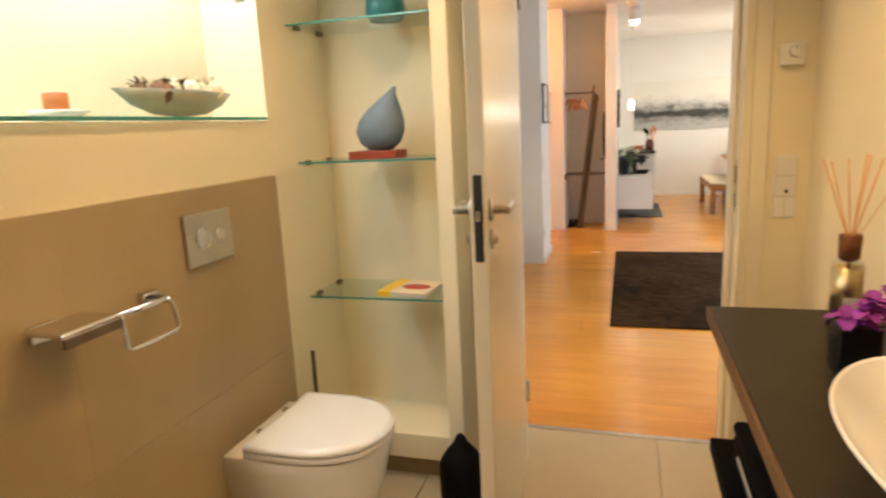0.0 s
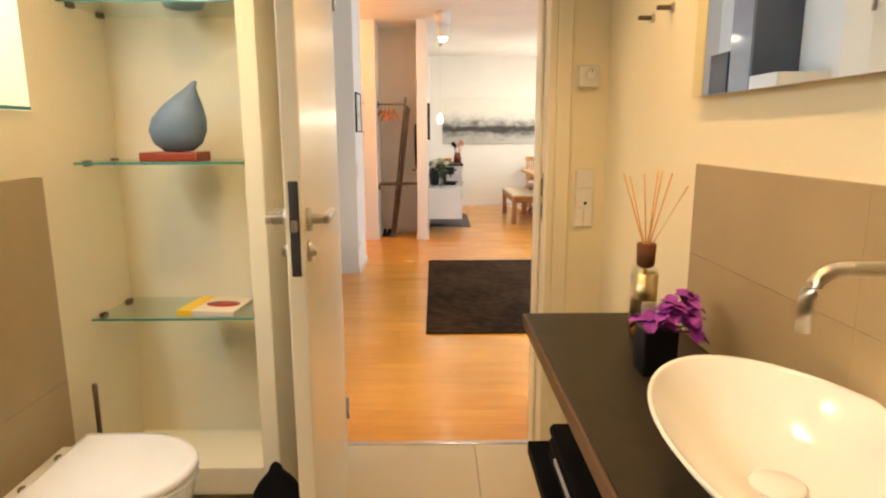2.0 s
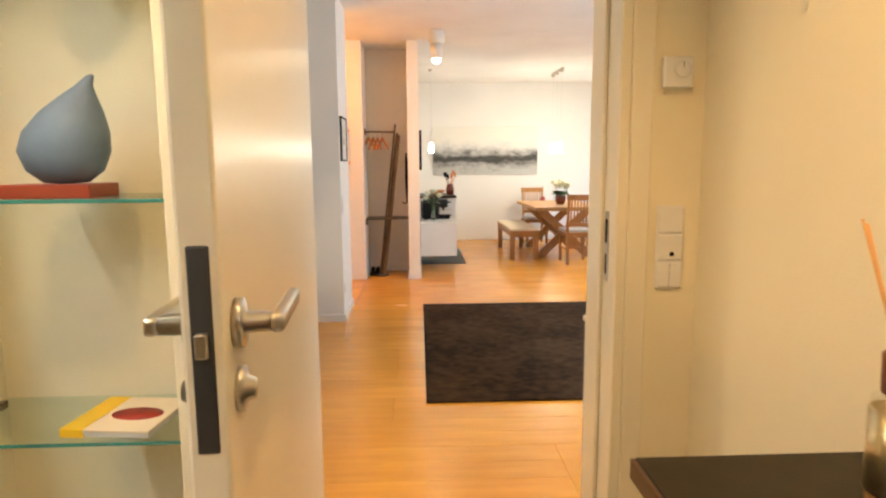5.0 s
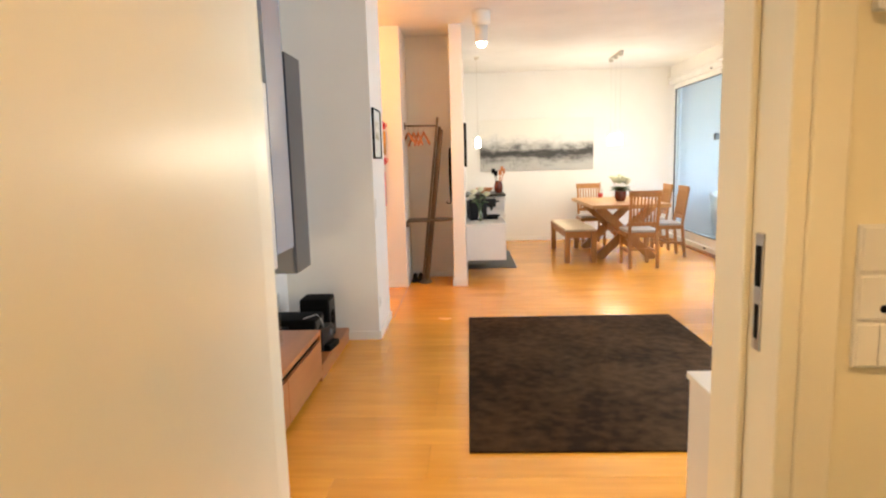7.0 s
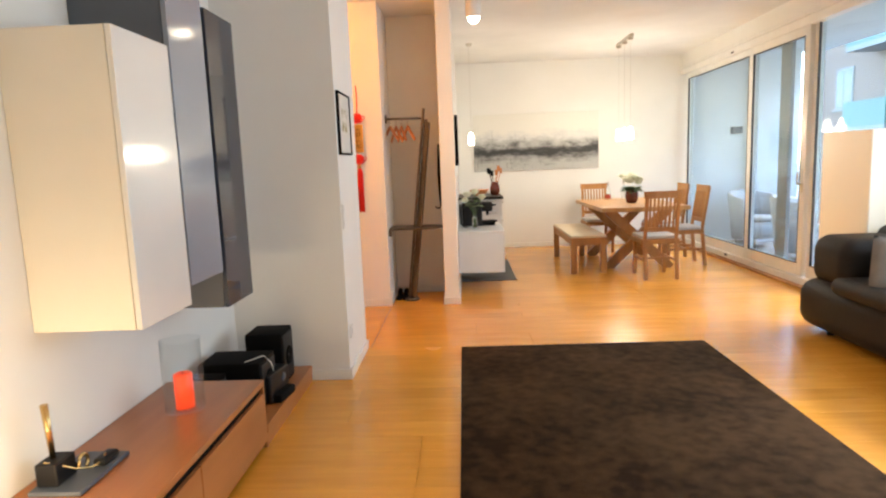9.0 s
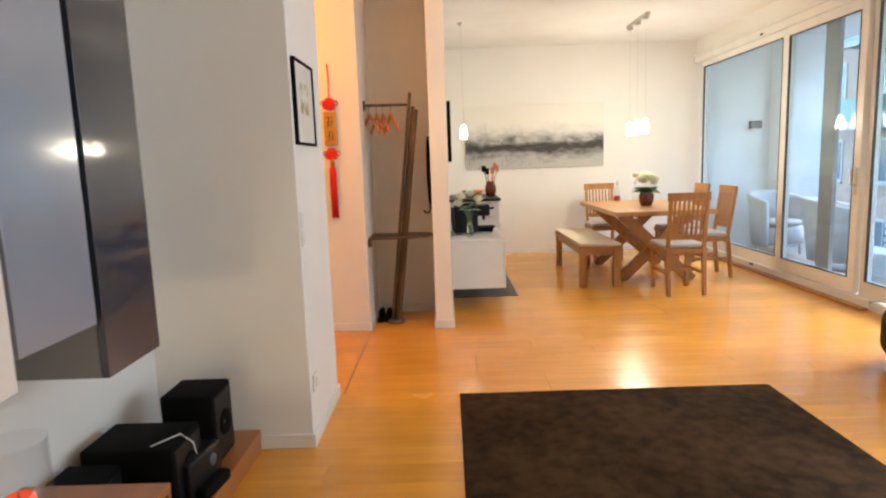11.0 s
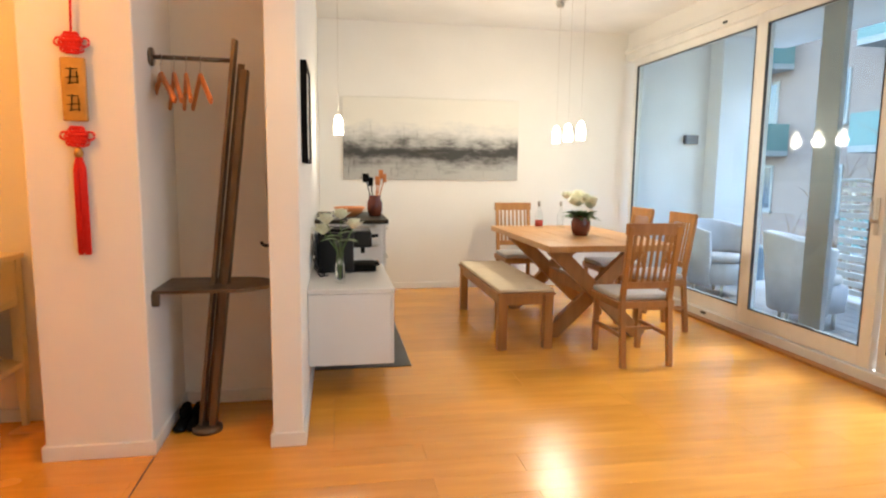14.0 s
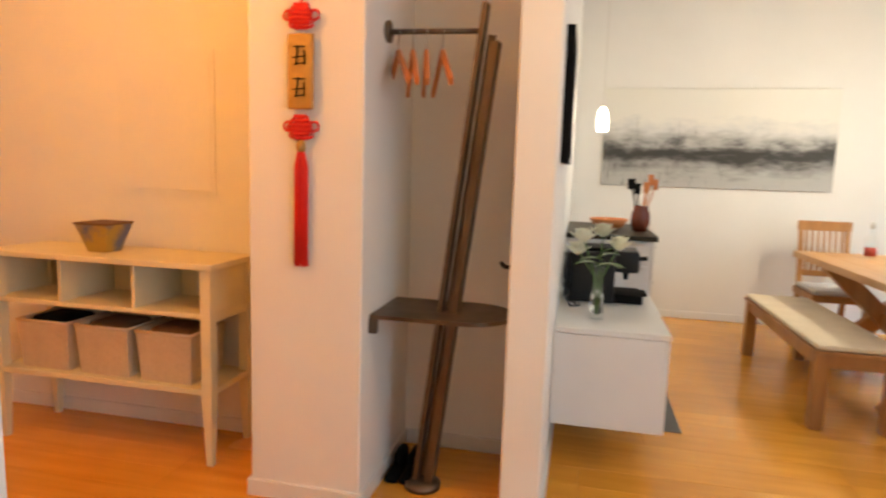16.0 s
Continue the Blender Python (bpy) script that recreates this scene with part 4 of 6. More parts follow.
w2 = thing("window_2", (WX, 9.3, 0.06), "sliding glass door with cream frame and steel handle", "window", kind="structure")
pane_frame(w2, 8.72, 9.92, 0.09, 2.44, 0.085, WX - 0.01, WX + 0.05)
part("outer_stile", bx((WX + 0.085, 9.22, 0.09), (WX + 0.125, 9.42, 2.44), 0.004), MSASH, w2, "grey stile of the outer sash")
hd = part("handle_plate", bx((WX - 0.016, 8.745, 0.90), (WX - 0.009, 8.775, 1.12), 0.003), MSTEEL, w2, "steel sliding-door handle")
part("handle_grip", tube(bmesh.new(), [(WX - 0.012, 8.76, 0.98), (WX - 0.05, 8.76, 0.98), (WX - 0.055, 8.76, 1.0), (WX - 0.055, 8.76, 1.10)], 0.009), MSTEEL, hd)
w3 = thing("window_3", (WX, 8.0, 0.06), "tall window with blue-black gasket beside the floor lamp", "window", kind="structure")
pane_frame(w3, 7.43, 8.71, 0.08, 2.56, 0.06, WX + 0.03, WX + 0.09)
w4 = thing("window_4", (WX, 5.2, 0.06), "wide window with cream frame behind the sofa", "window", kind="structure")
pane_frame(w4, 3.51, 5.2, 0.08, 2.46, 0.06, WX + 0.05, WX + 0.11)
pane_frame(w4, 5.21, 6.91, 0.08, 2.46, 0.06, WX + 0.05, WX + 0.11)
# loggia
structure("loggia_floor", boxes(((WX + 0.18, 3.0, -0.12), (5.25, BY + 0.15, -0.03))), MGAP, "loggia slab")
deck = thing("deck", (4.2, 9, -0.03), "grey wooden deck boards of the loggia", "decking", kind="structure")
for i in range(14):
    x0 = WX + 0.19 + i * 0.147
    part("deck_board", bx((x0, 3.0, -0.03), (x0 + 0.14, BY, -0.005), 0.002), MDECK, deck)
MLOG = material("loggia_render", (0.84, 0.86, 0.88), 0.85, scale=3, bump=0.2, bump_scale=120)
structure("wall_loggia_end", boxes(((WX + 0.18, BY, -0.1), (4.75, BY + 0.2, 2.9))), MLOG, "pale rendered loggia wall")
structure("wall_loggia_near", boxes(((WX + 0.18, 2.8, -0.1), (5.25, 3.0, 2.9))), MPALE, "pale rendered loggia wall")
structure("loggia_ceiling", boxes(((WX + 0.18, 2.8, 2.72), (5.25, BY + 0.2, 2.9))), MC, "pale loggia ceiling")
structure("loggia_pillar", boxes(((4.16, 11.84, -0.1), (4.75, BY, 2.72)), r=0.004), MLOG, "pale rendered pier of the loggia wall")
lampbox = thing("outdoor_lamp", (4.0, BY, 1.5), "small grey box lamp on the loggia wall", "wall lamp")
part("box", bx((3.88, BY - 0.07, 1.575), (4.03, BY, 1.675), 0.006), MGSIDE, lampbox)
part("diffuser", bx((3.90, BY - 0.06, 1.565), (4.01, BY - 0.01, 1.575), 0.002), MPAPER, lampbox)
rail = thing("balcony_railing", (5.1, 8, 0), "slatted pale horizontal railing of the loggia", "railing")
for i in range(13):
    z = 0.06 + i * 0.085
    part("slat", bx((5.08, 3.0, z), (5.105, 11.1, z + 0.055), 0.003), MSLAT, rail)
for yy in (3.2, 5.3, 7.2, 9.1, 11.0):
    part("post", bx((5.106, yy, 0), (5.15, yy + 0.05, 1.18), 0.003), MSTEEL, rail)
part("handrail", bx((5.06, 3.0, 1.18), (5.16, 11.1, 1.215), 0.006), MSTEEL, rail)


def tub_chair(at, turn):
    t = thing("tub_chair", at, "grey woven outdoor tub chair with pale cushion", "armchair", "loggia chairs")
    shell = bmesh.new()
    n = 18
    rows = []
    for i in range(n + 1):
        a = radians(-20 + 220 * i / n)
        hgt = 0.66 + 0.10 * math.sin(math.pi * i / n)
        c, s = math.cos(a), math.sin(a)
        rows.append([shell.verts.new((r * c, r * s, z)) for r, z in ((0.30, 0.12), (0.37, hgt), (0.34, hgt + 0.02), (0.31, hgt), (0.25, 0.12))])
    for p, q in zip(rows, rows[1:]):
        for j in range(5):
            shell.faces.new((p[j], p[(j + 1) % 5], q[(j + 1) % 5], q[j])).smooth = True
    shell.faces.new(rows[0])
    shell.faces.new(rows[-1][::-1])
    bmesh.ops.recalc_face_normals(shell, faces=list(shell.faces))
    m = Matrix.Translation(at)
    part("shell", merge(bmesh.new(), shell, m), MTUB, t)
    part("seat", lathe(bmesh.new(), [(0.0, 0.14), (0.28, 0.14), (0.29, 0.34), (0.0, 0.36)], at, 20), MTUB, t)
    part("cushion", lathe(bmesh.new(), [(0.0, 0.355), (0.22, 0.355), (0.25, 0.385), (0.24, 0.425), (0.0, 0.44)], at, 20), MGFAB, t)
    for i in range(4):
        a = radians(45 + 90 * i)
        part("leg", lathe(bmesh.new(), [(0.014, 0), (0.018, 0.15)], (at[0] + 0.24 * math.cos(a), at[1] + 0.24 * math.sin(a), at[2]), 8), MSTEEL, t)
    t.rotation_euler = (0, 0, radians(turn))
    return t


tub_chair((3.98, 11.42, -0.005), 20)
tub_chair((3.95, 10.15, -0.005), 60)
ot = thing("outdoor_table", (4.5, 9.0, -0.005), "low wicker outdoor table on the deck", "table")
part("top", bx((4.25, 8.75, 0.36), (4.75, 9.25, 0.40), 0.01), MBASK, ot)
part("body", bx((4.29, 8.79, 0.0), (4.71, 9.21, 0.36), 0.01), MBASK, ot)

# street side: houses beyond the loggia
structure("ground", boxes(((5.3, -400, -7.6), (500, 400, -7.5)), ((-400, -400, -7.6), (5.3, 400, -7.5))), MGROUND, "paved courtyard ground")


def house(x, y0, y1, floors, wall, label, z0=-7.5, fh=3.2, bays=5, balconies=()):
    h = thing("apartment_building", (x, (y0 + y1) / 2, z0), label, "house", "houses across the courtyard")
    top_z = z0 + floors * fh + 0.6
    part("facade", bx((x, y0, z0), (x + 9, y1, top_z), 0), wall, h)
    rf = bmesh.new()
    vs = [rf.verts.new(p) for p in ((x - 0.4, y0 - 0.2, top_z), (x + 9.4, y0 - 0.2, top_z), (x + 4.5, y0 - 0.2, top_z + 3.2), (x - 0.4, y1 + 0.2, top_z), (x + 9.4, y1 + 0.2, top_z), (x + 4.5, y1 + 0.2, top_z + 3.2))]
    for q in ((0, 1, 2), (5, 4, 3), (0, 2, 5, 3), (1, 4, 5, 2), (0, 3, 4, 1)):
        rf.faces.new([vs[i] for i in q])
    part("roof", rf, MROOF, h)
    part("cornice", bx((x - 0.3, y0, top_z - 0.35), (x, y1, top_z - 0.05), 0.02), MPALE, h)
    step = (y1 - y0) / bays
    for f in range(floors):
        zc = z0 + f * fh + 1.0
        for b in range(bays):
            yc = y0 + (b + 0.5) * step
            w = part("window", bx((x - 0.05, yc - 0.62, zc - 0.08), (x - 0.001, yc + 0.62, zc + 1.72), 0.01), MPALE, h)
            for s in (-1, 1):
                part("pane", bx((x - 0.058, yc + (0.03 if s > 0 else -0.53), zc + 0.03), (x - 0.049, yc + (0.53 if s > 0 else -0.03), zc + 1.6), 0), MFPANE, w)
            part("sill", bx((x - 0.16, yc - 0.7, zc - 0.16), (x - 0.001, yc + 0.7, zc - 0.08), 0.01), MPALE, w)
            if (f, b) in balconies:
                bal = part("balcony", bx((x - 1.3, yc - 1.3, zc - 1.15), (x - 0.001, yc + 1.3, zc - 0.95), 0.01), MPALE, h)
                part("panel", boxes(((x - 1.3, yc - 1.3, zc - 0.95), (x - 1.25, yc + 1.3, zc + 0.05)), ((x - 1.25, yc - 1.3, zc - 0.95), (x - 0.02, yc - 1.26, zc + 0.05)), ((x - 1.25, yc + 1.26, zc - 0.95), (x - 0.02, yc + 1.3, zc + 0.05))), MGBALC, bal)
    return h


house(17, 19.5, 33, 6, MBRICK, "pink rendered apartment house with green balconies", bays=4, balconies=((2, 0), (3, 0), (4, 0), (3, 2), (4, 2)))
house(18.5, 6, 19.3, 5, MPALE, "pale apartment house across the courtyard", bays=5, balconies=((2, 1), (3, 1)))
house(18, -8, 5.8, 5, MBRICK, "pink apartment house further along", bays=5, balconies=((2, 3), (3, 3)))
trunk = bmesh.new()
tree = thing("bare_tree", (11.5, 16.5, -7.5), "bare winter tree in the courtyard", "tree")
tube(trunk, [(11.5, 16.5, -7.5), (11.55, 16.55, -4), (11.45, 16.5, -1)], 0.16, 10, 0.09)
part("trunk", trunk, MTWIG, tree)
random.seed(12)
for i in range(16):
    b = bmesh.new()
    z = random.uniform(-3.5, -1.0)
    p = Vector((11.5, 16.5, z))
    d = Vector((random.uniform(-1, 1), random.uniform(-1, 1), random.uniform(0.8, 1.6)))
    pts = [p]
    for k in range(5):
        d += Vector((random.uniform(-0.3, 0.3), random.uniform(-0.3, 0.3), 0.1))
        pts.append(pts[-1] + d.normalized() * 0.7)
    tube(b, pts, 0.05, 6, 0.008)
    for k in range(1, 6):
        for s in range(3):
            e = pts[k] + Vector((random.uniform(-0.6, 0.6), random.uniform(-0.6, 0.6), random.uniform(0.2, 0.7)))
            tube(b, [pts[k], (pts[k] + e) / 2 + Vector((0, 0, 0.05)), e], 0.012, 4, 0.003)
    part("branch", b, MTWIG, tree)

# ---- media wall ----
rug = thing("rug", (0.73, 5.75, 0), "dark brown short-pile rug on the parquet", "rug")
rg = bmesh.new()
rbox(rg, (-0.115, 4.53, 0.0), (1.58, 6.99, 0.014), 0.006, 3)
part("woven_field", rg, MRUG, rug)

CF = -1.03
low = thing("media_lowboard", (-1.25, 4.4, 0), "low cherry-wood media board with three drawers", "sideboard")
part("carcass", bx((TVX + 0.005, 3.42, 0.03), (CF - 0.022, 5.50, 0.30), 0.002), MMATT, low)
part("top_board", bx((TVX + 0.004, 3.40, 0.302), (CF - 0.002, 5.52, 0.33), 0.003), MCHERRY, low)
part("end_panel", bx((TVX + 0.004, 5.502, 0.0), (CF - 0.004, 5.52, 0.301), 0.002), MCHERRY, low)
for i, (a, b) in enumerate(((3.42, 4.11), (4.115, 4.80), (4.805, 5.50))):
    part("drawer_front", bx((CF - 0.02, a, 0.035), (CF, b, 0.268), 0.003), MCHERRY, low)
part("plinth", bx((TVX + 0.02, 3.45, 0.0), (CF - 0.06, 5.48, 0.03), 0.001), MMATT, low)
plat = thing("media_platform", (-1.25, 5.97, 0), "low cherry-wood platform for audio devices", "platform")
part("board", bx((TVX + 0.004, 5.524, 0.06), (CF - 0.004, 6.40, 0.10), 0.003), MCHERRY, plat)
part("front", bx((CF - 0.03, 5.524, 0.0), (CF - 0.008, 6.40, 0.06), 0.002), MCHERRY, plat)
part("support", bx((TVX + 0.02, 5.55, 0.0), (TVX + 0.06, 6.38, 0.06), 0.002), MMATT, plat)


def wall_cab(name, label, y0, y1, z0, z1, xf, side, front):
    c = thing(name, (TVX, (y0 + y1) / 2, z0), label, "wall cabinet", "media wall cabinets")
    part("body", bx((TVX + 0.002, y0, z0), (xf - 0.022, y1, z1), 0.002), side, c)
    part("door", bx((xf - 0.02, y0, z0), (xf, y1, z1), 0.002), front, c)
    return c


wall_cab("wall_cabinet", "white high-gloss wall cabinet with warm lamplight tint on its side", 4.70, 5.07, 0.80, 1.77, -1.13, MCREAM, MGWHITE)
wall_cab("wall_cabinet", "light grey high-gloss tall wall cabinet", 5.085, 5.40, 0.87, 2.45, -1.13, MGSIDE, MGLIGHT)
wall_cab("wall_cabinet", "dark grey glass-fronted wall cabinet", 5.42, 5.73, 0.705, 1.99, -1.125, MGSIDE, MGDARK)

hur = thing("hurricane_candle", (-1.25, 5.18, 0.33), "red pillar candle in a clear glass cylinder", "candle")
part("glass_cylinder", lathe(bmesh.new(), [(0.0, 0), (0.078, 0), (0.08, 0.01), (0.08, 0.30), (0.077, 0.30), (0.077, 0.012), (0.0, 0.010)], (-1.25, 5.18, 0.331), 28), MGLASS, hur).visible_shadow = False
part("pillar_candle", lathe(bmesh.new(), [(0.0, 0.0), (0.038, 0.0), (0.038, 0.14), (0.03, 0.146), (0.0, 0.138)], (-1.25, 5.18, 0.342), 22), MCANDLE, hur)
part("wick", tube(bmesh.new(), [(-1.25, 5.18, 0.48), (-1.249, 5.18, 0.496)], 0.0015, 5), MMATT, hur)
ball = thing("globe_lamp", (-1.33, 4.05, 0.33), "small glowing white globe lamp on the lowboard", "table lamp")
part("foot", lathe(bmesh.new(), [(0.0, 0), (0.05, 0), (0.05, 0.012), (0.02, 0.016), (0.0, 0.016)], (-1.33, 4.05, 0.3305), 20), MSTEEL, ball)
gb = bmesh.new()
bmesh.ops.create_uvsphere(gb, u_segments=24, v_segments=14, radius=0.095)
for f in gb.faces:
    f.smooth = True
gb.transform(Matrix.Translation((-1.33, 4.05, 0.44)))
part("globe", gb, glow("globe_glass", (1.0, 0.88, 0.66), 0.65), ball).visible_shadow = False
orn = thing("desk_ornament", (-1.36, 4.62, 0.33), "black and brass desk ornament with upright pen", "ornament")
part("tray", bx((-1.44, 4.50, 0.3305), (-1.27, 4.78, 0.346), 0.004), MGSIDE, orn)
part("block", bx((-1.43, 4.53, 0.346), (-1.36, 4.63, 0.42), 0.006), MDARK, orn)
part("pen", tube(bmesh.new(), [(-1.40, 4.58, 0.42), (-1.405, 4.575, 0.60)], 0.009, 10, 0.012), MBRASS, orn, "upright brass pen")
part("scroll", tube(bmesh.new(), arc((-1.345, 4.64, 0.375), 0.025, -60, 200, (0, 1, 0), (0, 0, 1), 12), 0.007), MBRASS, orn)
part("chain", tube(bmesh.new(), [(-1.405, 4.54, 0.424), (-1.365, 4.56, 0.405), (-1.345, 4.60, 0.372), (-1.32, 4.64, 0.356), (-1.30, 4.67, 0.36), (-1.305, 4.70, 0.376)], 0.004, 6), MBRASS, orn, "thin brass chain")
part("clip", bx((-1.33, 4.66, 0.346), (-1.285, 4.75, 0.372), 0.01, 3), MDARK, orn)
aud = [("loudspeaker", "black box loudspeaker on the low platform", (-1.31, 6.05, 0.10), (-1.105, 6.26, 0.40)),
       ("stereo_unit", "black stereo unit on the low platform", (-1.44, 5.72, 0.10), (-1.12, 5.96, 0.34)),
       ("loudspeaker", "small black loudspeaker beside a stereo unit", (-1.46, 5.56, 0.10), (-1.28, 5.69, 0.31))]
for nm, lb, a, b in aud:
    u = thing(nm, ((a[0] + b[0]) / 2, (a[1] + b[1]) / 2, a[2]), lb, "audio device")
    part("housing", bx(a, b, 0.008, 3), MMATT, u)
    part("grille", bx((b[0] - 0.002, a[1] + 0.015, a[2] + 0.02), (b[0] + 0.006, b[1] - 0.015, b[2] - 0.02), 0.004), MDARK, u)
    part("cone", lathe(bmesh.new(), [(0.0, 0.0), (0.02, 0.002), (0.05, 0.008), (0.055, 0.0)], (0, 0, 0), 20, Matrix.Translation((b[0] + 0.005, (a[1] + b[1]) / 2, (a[2] + b[2]) / 2)) @ Matrix.Rotation(radians(90), 4, "Y")), MMATT, u)
tun = thing("radio_unit", (-1.15, 5.86, 0.10), "black tilted radio unit with grey dial", "audio device")
trot = Matrix.Translation((-1.13, 5.90, 0.102)) @ Matrix.Rotation(radians(-8), 4, "Z")
part("housing", bx((-0.03, -0.12, 0.0), (0.06, 0.10, 0.15), 0.012, 3, trot), MDARK, tun)
part("foot", bx((-0.01, -0.10, 0.0), (0.105, 0.08, 0.045), 0.012, 3, trot), MMATT, tun)
part("dial", lathe(bmesh.new(), [(0.0, 0), (0.024, 0), (0.022, 0.005), (0.0, 0.006)], (0, 0, 0), 18, trot @ Matrix.Translation((0.06, 0.03, 0.10)) @ Matrix.Rotation(radians(90), 4, "Y")), MGSIDE, tun, "grey dial")
cab = thing("audio_cable", (-1.1, 5.85, 0.1), "thin white cable draped over audio devices", "cable")
part("wire", tube(bmesh.new(), [(-1.2, 5.74, 0.345), (-1.13, 5.82, 0.352), (-1.105, 5.86, 0.30), (-1.09, 5.88, 0.18), (-1.06, 5.93, 0.106)], 0.0025, 6), MTRIM, cab)

# picture and switches on the wall block
pf = thing("framed_picture", (-0.79, 6.63, 1.38), "small ink drawing in a thin black frame", "picture")
for a, b in (((-0.80, 6.45, 1.38), (-0.782, 6.462, 1.755)), ((-0.80, 6.808, 1.38), (-0.782, 6.82, 1.755)), ((-0.80, 6.462, 1.38), (-0.782, 6.808, 1.392)), ((-0.80, 6.462, 1.743), (-0.782, 6.808, 1.755))):
    part("frame_bar", bx(a, b, 0.002), MMATT, pf)
part("mount", bx((-0.7995, 6.462, 1.392), (-0.79, 6.808, 1.743), 0), MPAPER, pf)
part("drawing", bx((-0.7905, 6.56, 1.52), (-0.7885, 6.71, 1.66), 0), MPRINT, pf)
s2 = thing("switch_pair", (-0.80, 6.46, 0.94), "white double light switch on the wall block", "light switch")
part("frame_plate", bx((-0.80, 6.435, 0.93), (-0.791, 6.515, 1.085), 0.003), MTRIM, s2)
for zz in (0.97, 1.045):
    part("rocker", bx((-0.792, 6.447, zz - 0.03), (-0.787, 6.503, zz + 0.03), 0.003), MTRIM, s2)
so = thing("wall_socket", (-0.80, 6.5, 0.28), "white wall socket low on the block", "socket")
part("plate", bx((-0.80, 6.465, 0.245), (-0.791, 6.545, 0.325), 0.003), MTRIM, so)
part("well", lathe(bmesh.new(), [(0.0, 0), (0.02, 0), (0.022, 0.003), (0.0, 0.002)], (0, 0, 0), 18, Matrix.Translation((-0.791, 6.505, 0.285)) @ Matrix.Rotation(radians(90), 4, "Y")), MTRIM, so)

# ---- column ornament ----
cn = thing("wall_ornament", (-1.0, 8.38, 0.89), "red knotted hanging ornament with gold plaque and tassel", "ornament")
OX, OY = -1.0, 8.372
part("cord", tube(bmesh.new(), [(OX, OY, 2.02), (OX + 0.004, OY, 1.9), (OX, OY, 1.78)], 0.005, 8), MRED, cn)
for kz in (1.735, 1.37):
    for j in range(5):
        n_ = (3, 4, 5, 4, 3)[j]
        for i in range(n_):
            part("knot_loop", tube(bmesh.new(), arc((OX + (i - (n_ - 1) / 2) * 0.016, OY - 0.004 - 0.004 * (2 - abs(j - 2)), kz + (j - 2) * 0.014), 0.010, 0, 330, (1, 0, 0), (0, -0.4, 1), 8), 0.0065, 6), MRED, cn)
    for sg in (-1, 1):
        part("knot_wing", tube(bmesh.new(), arc((OX + sg * 0.048, OY, kz + 0.004), 0.016, 0, 345, (1, 0, 0), (0, 0, 1), 10), 0.0045, 6), MRED, cn)
        part("knot_wing", tube(bmesh.new(), arc((OX + sg * 0.030, OY, kz - 0.022), 0.013, 0, 345, (1, 0, 0), (0, 0, 1), 10), 0.0045, 6), MRED, cn)
part("plaque", bx((OX - 0.047, OY - 0.012, 1.43), (OX + 0.047, OY + 0.006, 1.68), 0.018, 4), MGOLD, cn, "gold plaque with two dark signs")
for pz in (1.605, 1.50):
    for j, (a, b, w) in enumerate((((-0.024, 0.03), (0.02, 0.03), 0.010), ((-0.005, 0.035), (-0.012, -0.03), 0.010), ((-0.026, -0.005), (0.024, 0.0), 0.009), ((0.016, 0.02), (0.018, -0.03), 0.009), ((-0.02, -0.028), (0.02, -0.022), 0.008))):
        part("sign_stroke", bar(bmesh.new(), (OX + a[0], OY - 0.0125, pz + a[1]), (OX + b[0], OY - 0.0125, pz + b[1]), w, 0.003, 0.001), MMATT, cn)
part("bead", lathe(bmesh.new(), [(0.0, 0), (0.014, 0.004), (0.018, 0.02), (0.012, 0.04), (0.0, 0.044)], (OX, OY, 1.285), 14), MGOLD, cn)
ts = bmesh.new()
random.seed(3)
for i in range(40):
    a, r = random.uniform(0, 6.28), 0.024 * math.sqrt(random.random())
    tube(ts, [(OX + r * 0.4 * math.cos(a), OY + r * 0.3 * math.sin(a), 1.29), (OX + r * math.cos(a), OY + r * 0.4 * math.sin(a), 1.24), (OX + r * math.cos(a) * 1.05, OY + r * 0.4 * math.sin(a), 0.89 + random.uniform(0, 0.012))], 0.004, 4)
part("tassel", ts, MRED, cn)

# ---- coat recess ----
rack = thing("coat_rack", (-0.62, 8.7, 0), "leaning worn-steel coat rack with shelf and rail", "coat rack")
foot, head = Vector((-0.60, 8.62, 0.03)), Vector((-0.40, 8.60, 1.82))
part("upright", bar(bmesh.new(), foot + Vector((-0.026, 0, 0)), head + Vector((-0.014, 0, 0.0)), 0.05, 0.018, 0.002), MRUST, rack)
part("upright", bar(bmesh.new(), foot + Vector((0.028, 0, 0)), head + Vector((0.026, 0.0, -0.13)), 0.05, 0.030, 0.002), MRUST, rack)
part("web", bar(bmesh.new(), foot + Vector((0.0, 0.03, 0.0)), head + Vector((0.006, 0.03, -0.10)), 0.006, 0.03, 0.001), MRUST, rack)
part("foot_plate", lathe(bmesh.new(), [(0.0, 0), (0.07, 0), (0.07, 0.02), (0.04, 0.03), (0.0, 0.03)], (-0.60, 8.62, 0.001), 20), MRUST, rack)
part("rail", tube(bmesh.new(), [(-0.775, 8.62, 1.735), (-0.44, 8.61, 1.73)], 0.010, 12), MRUST, rack)
part("rosette", lathe(bmesh.new(), [(0.0, 0), (0.04, 0), (0.04, 0.012), (0.0, 0.014)], (0, 0, 0), 20, Matrix.Translation((-0.779, 8.62, 1.735)) @ Matrix.Rotation(radians(90), 4, "Y")), MRUST, rack)
sh = bmesh.new()
lv = []
for z in (0.70, 0.715):
    pts = [(-0.775, 8.46, z), (-0.775, 8.80, z), (-0.42, 8.80, z)] + [tuple(p) for p in arc((-0.44, 8.63, z), 0.17, 85, -85, (1, 0, 0), (0, 1, 0), 12)] + [(-0.42, 8.46, z)]
    lv.append([sh.verts.new(p) for p in pts])
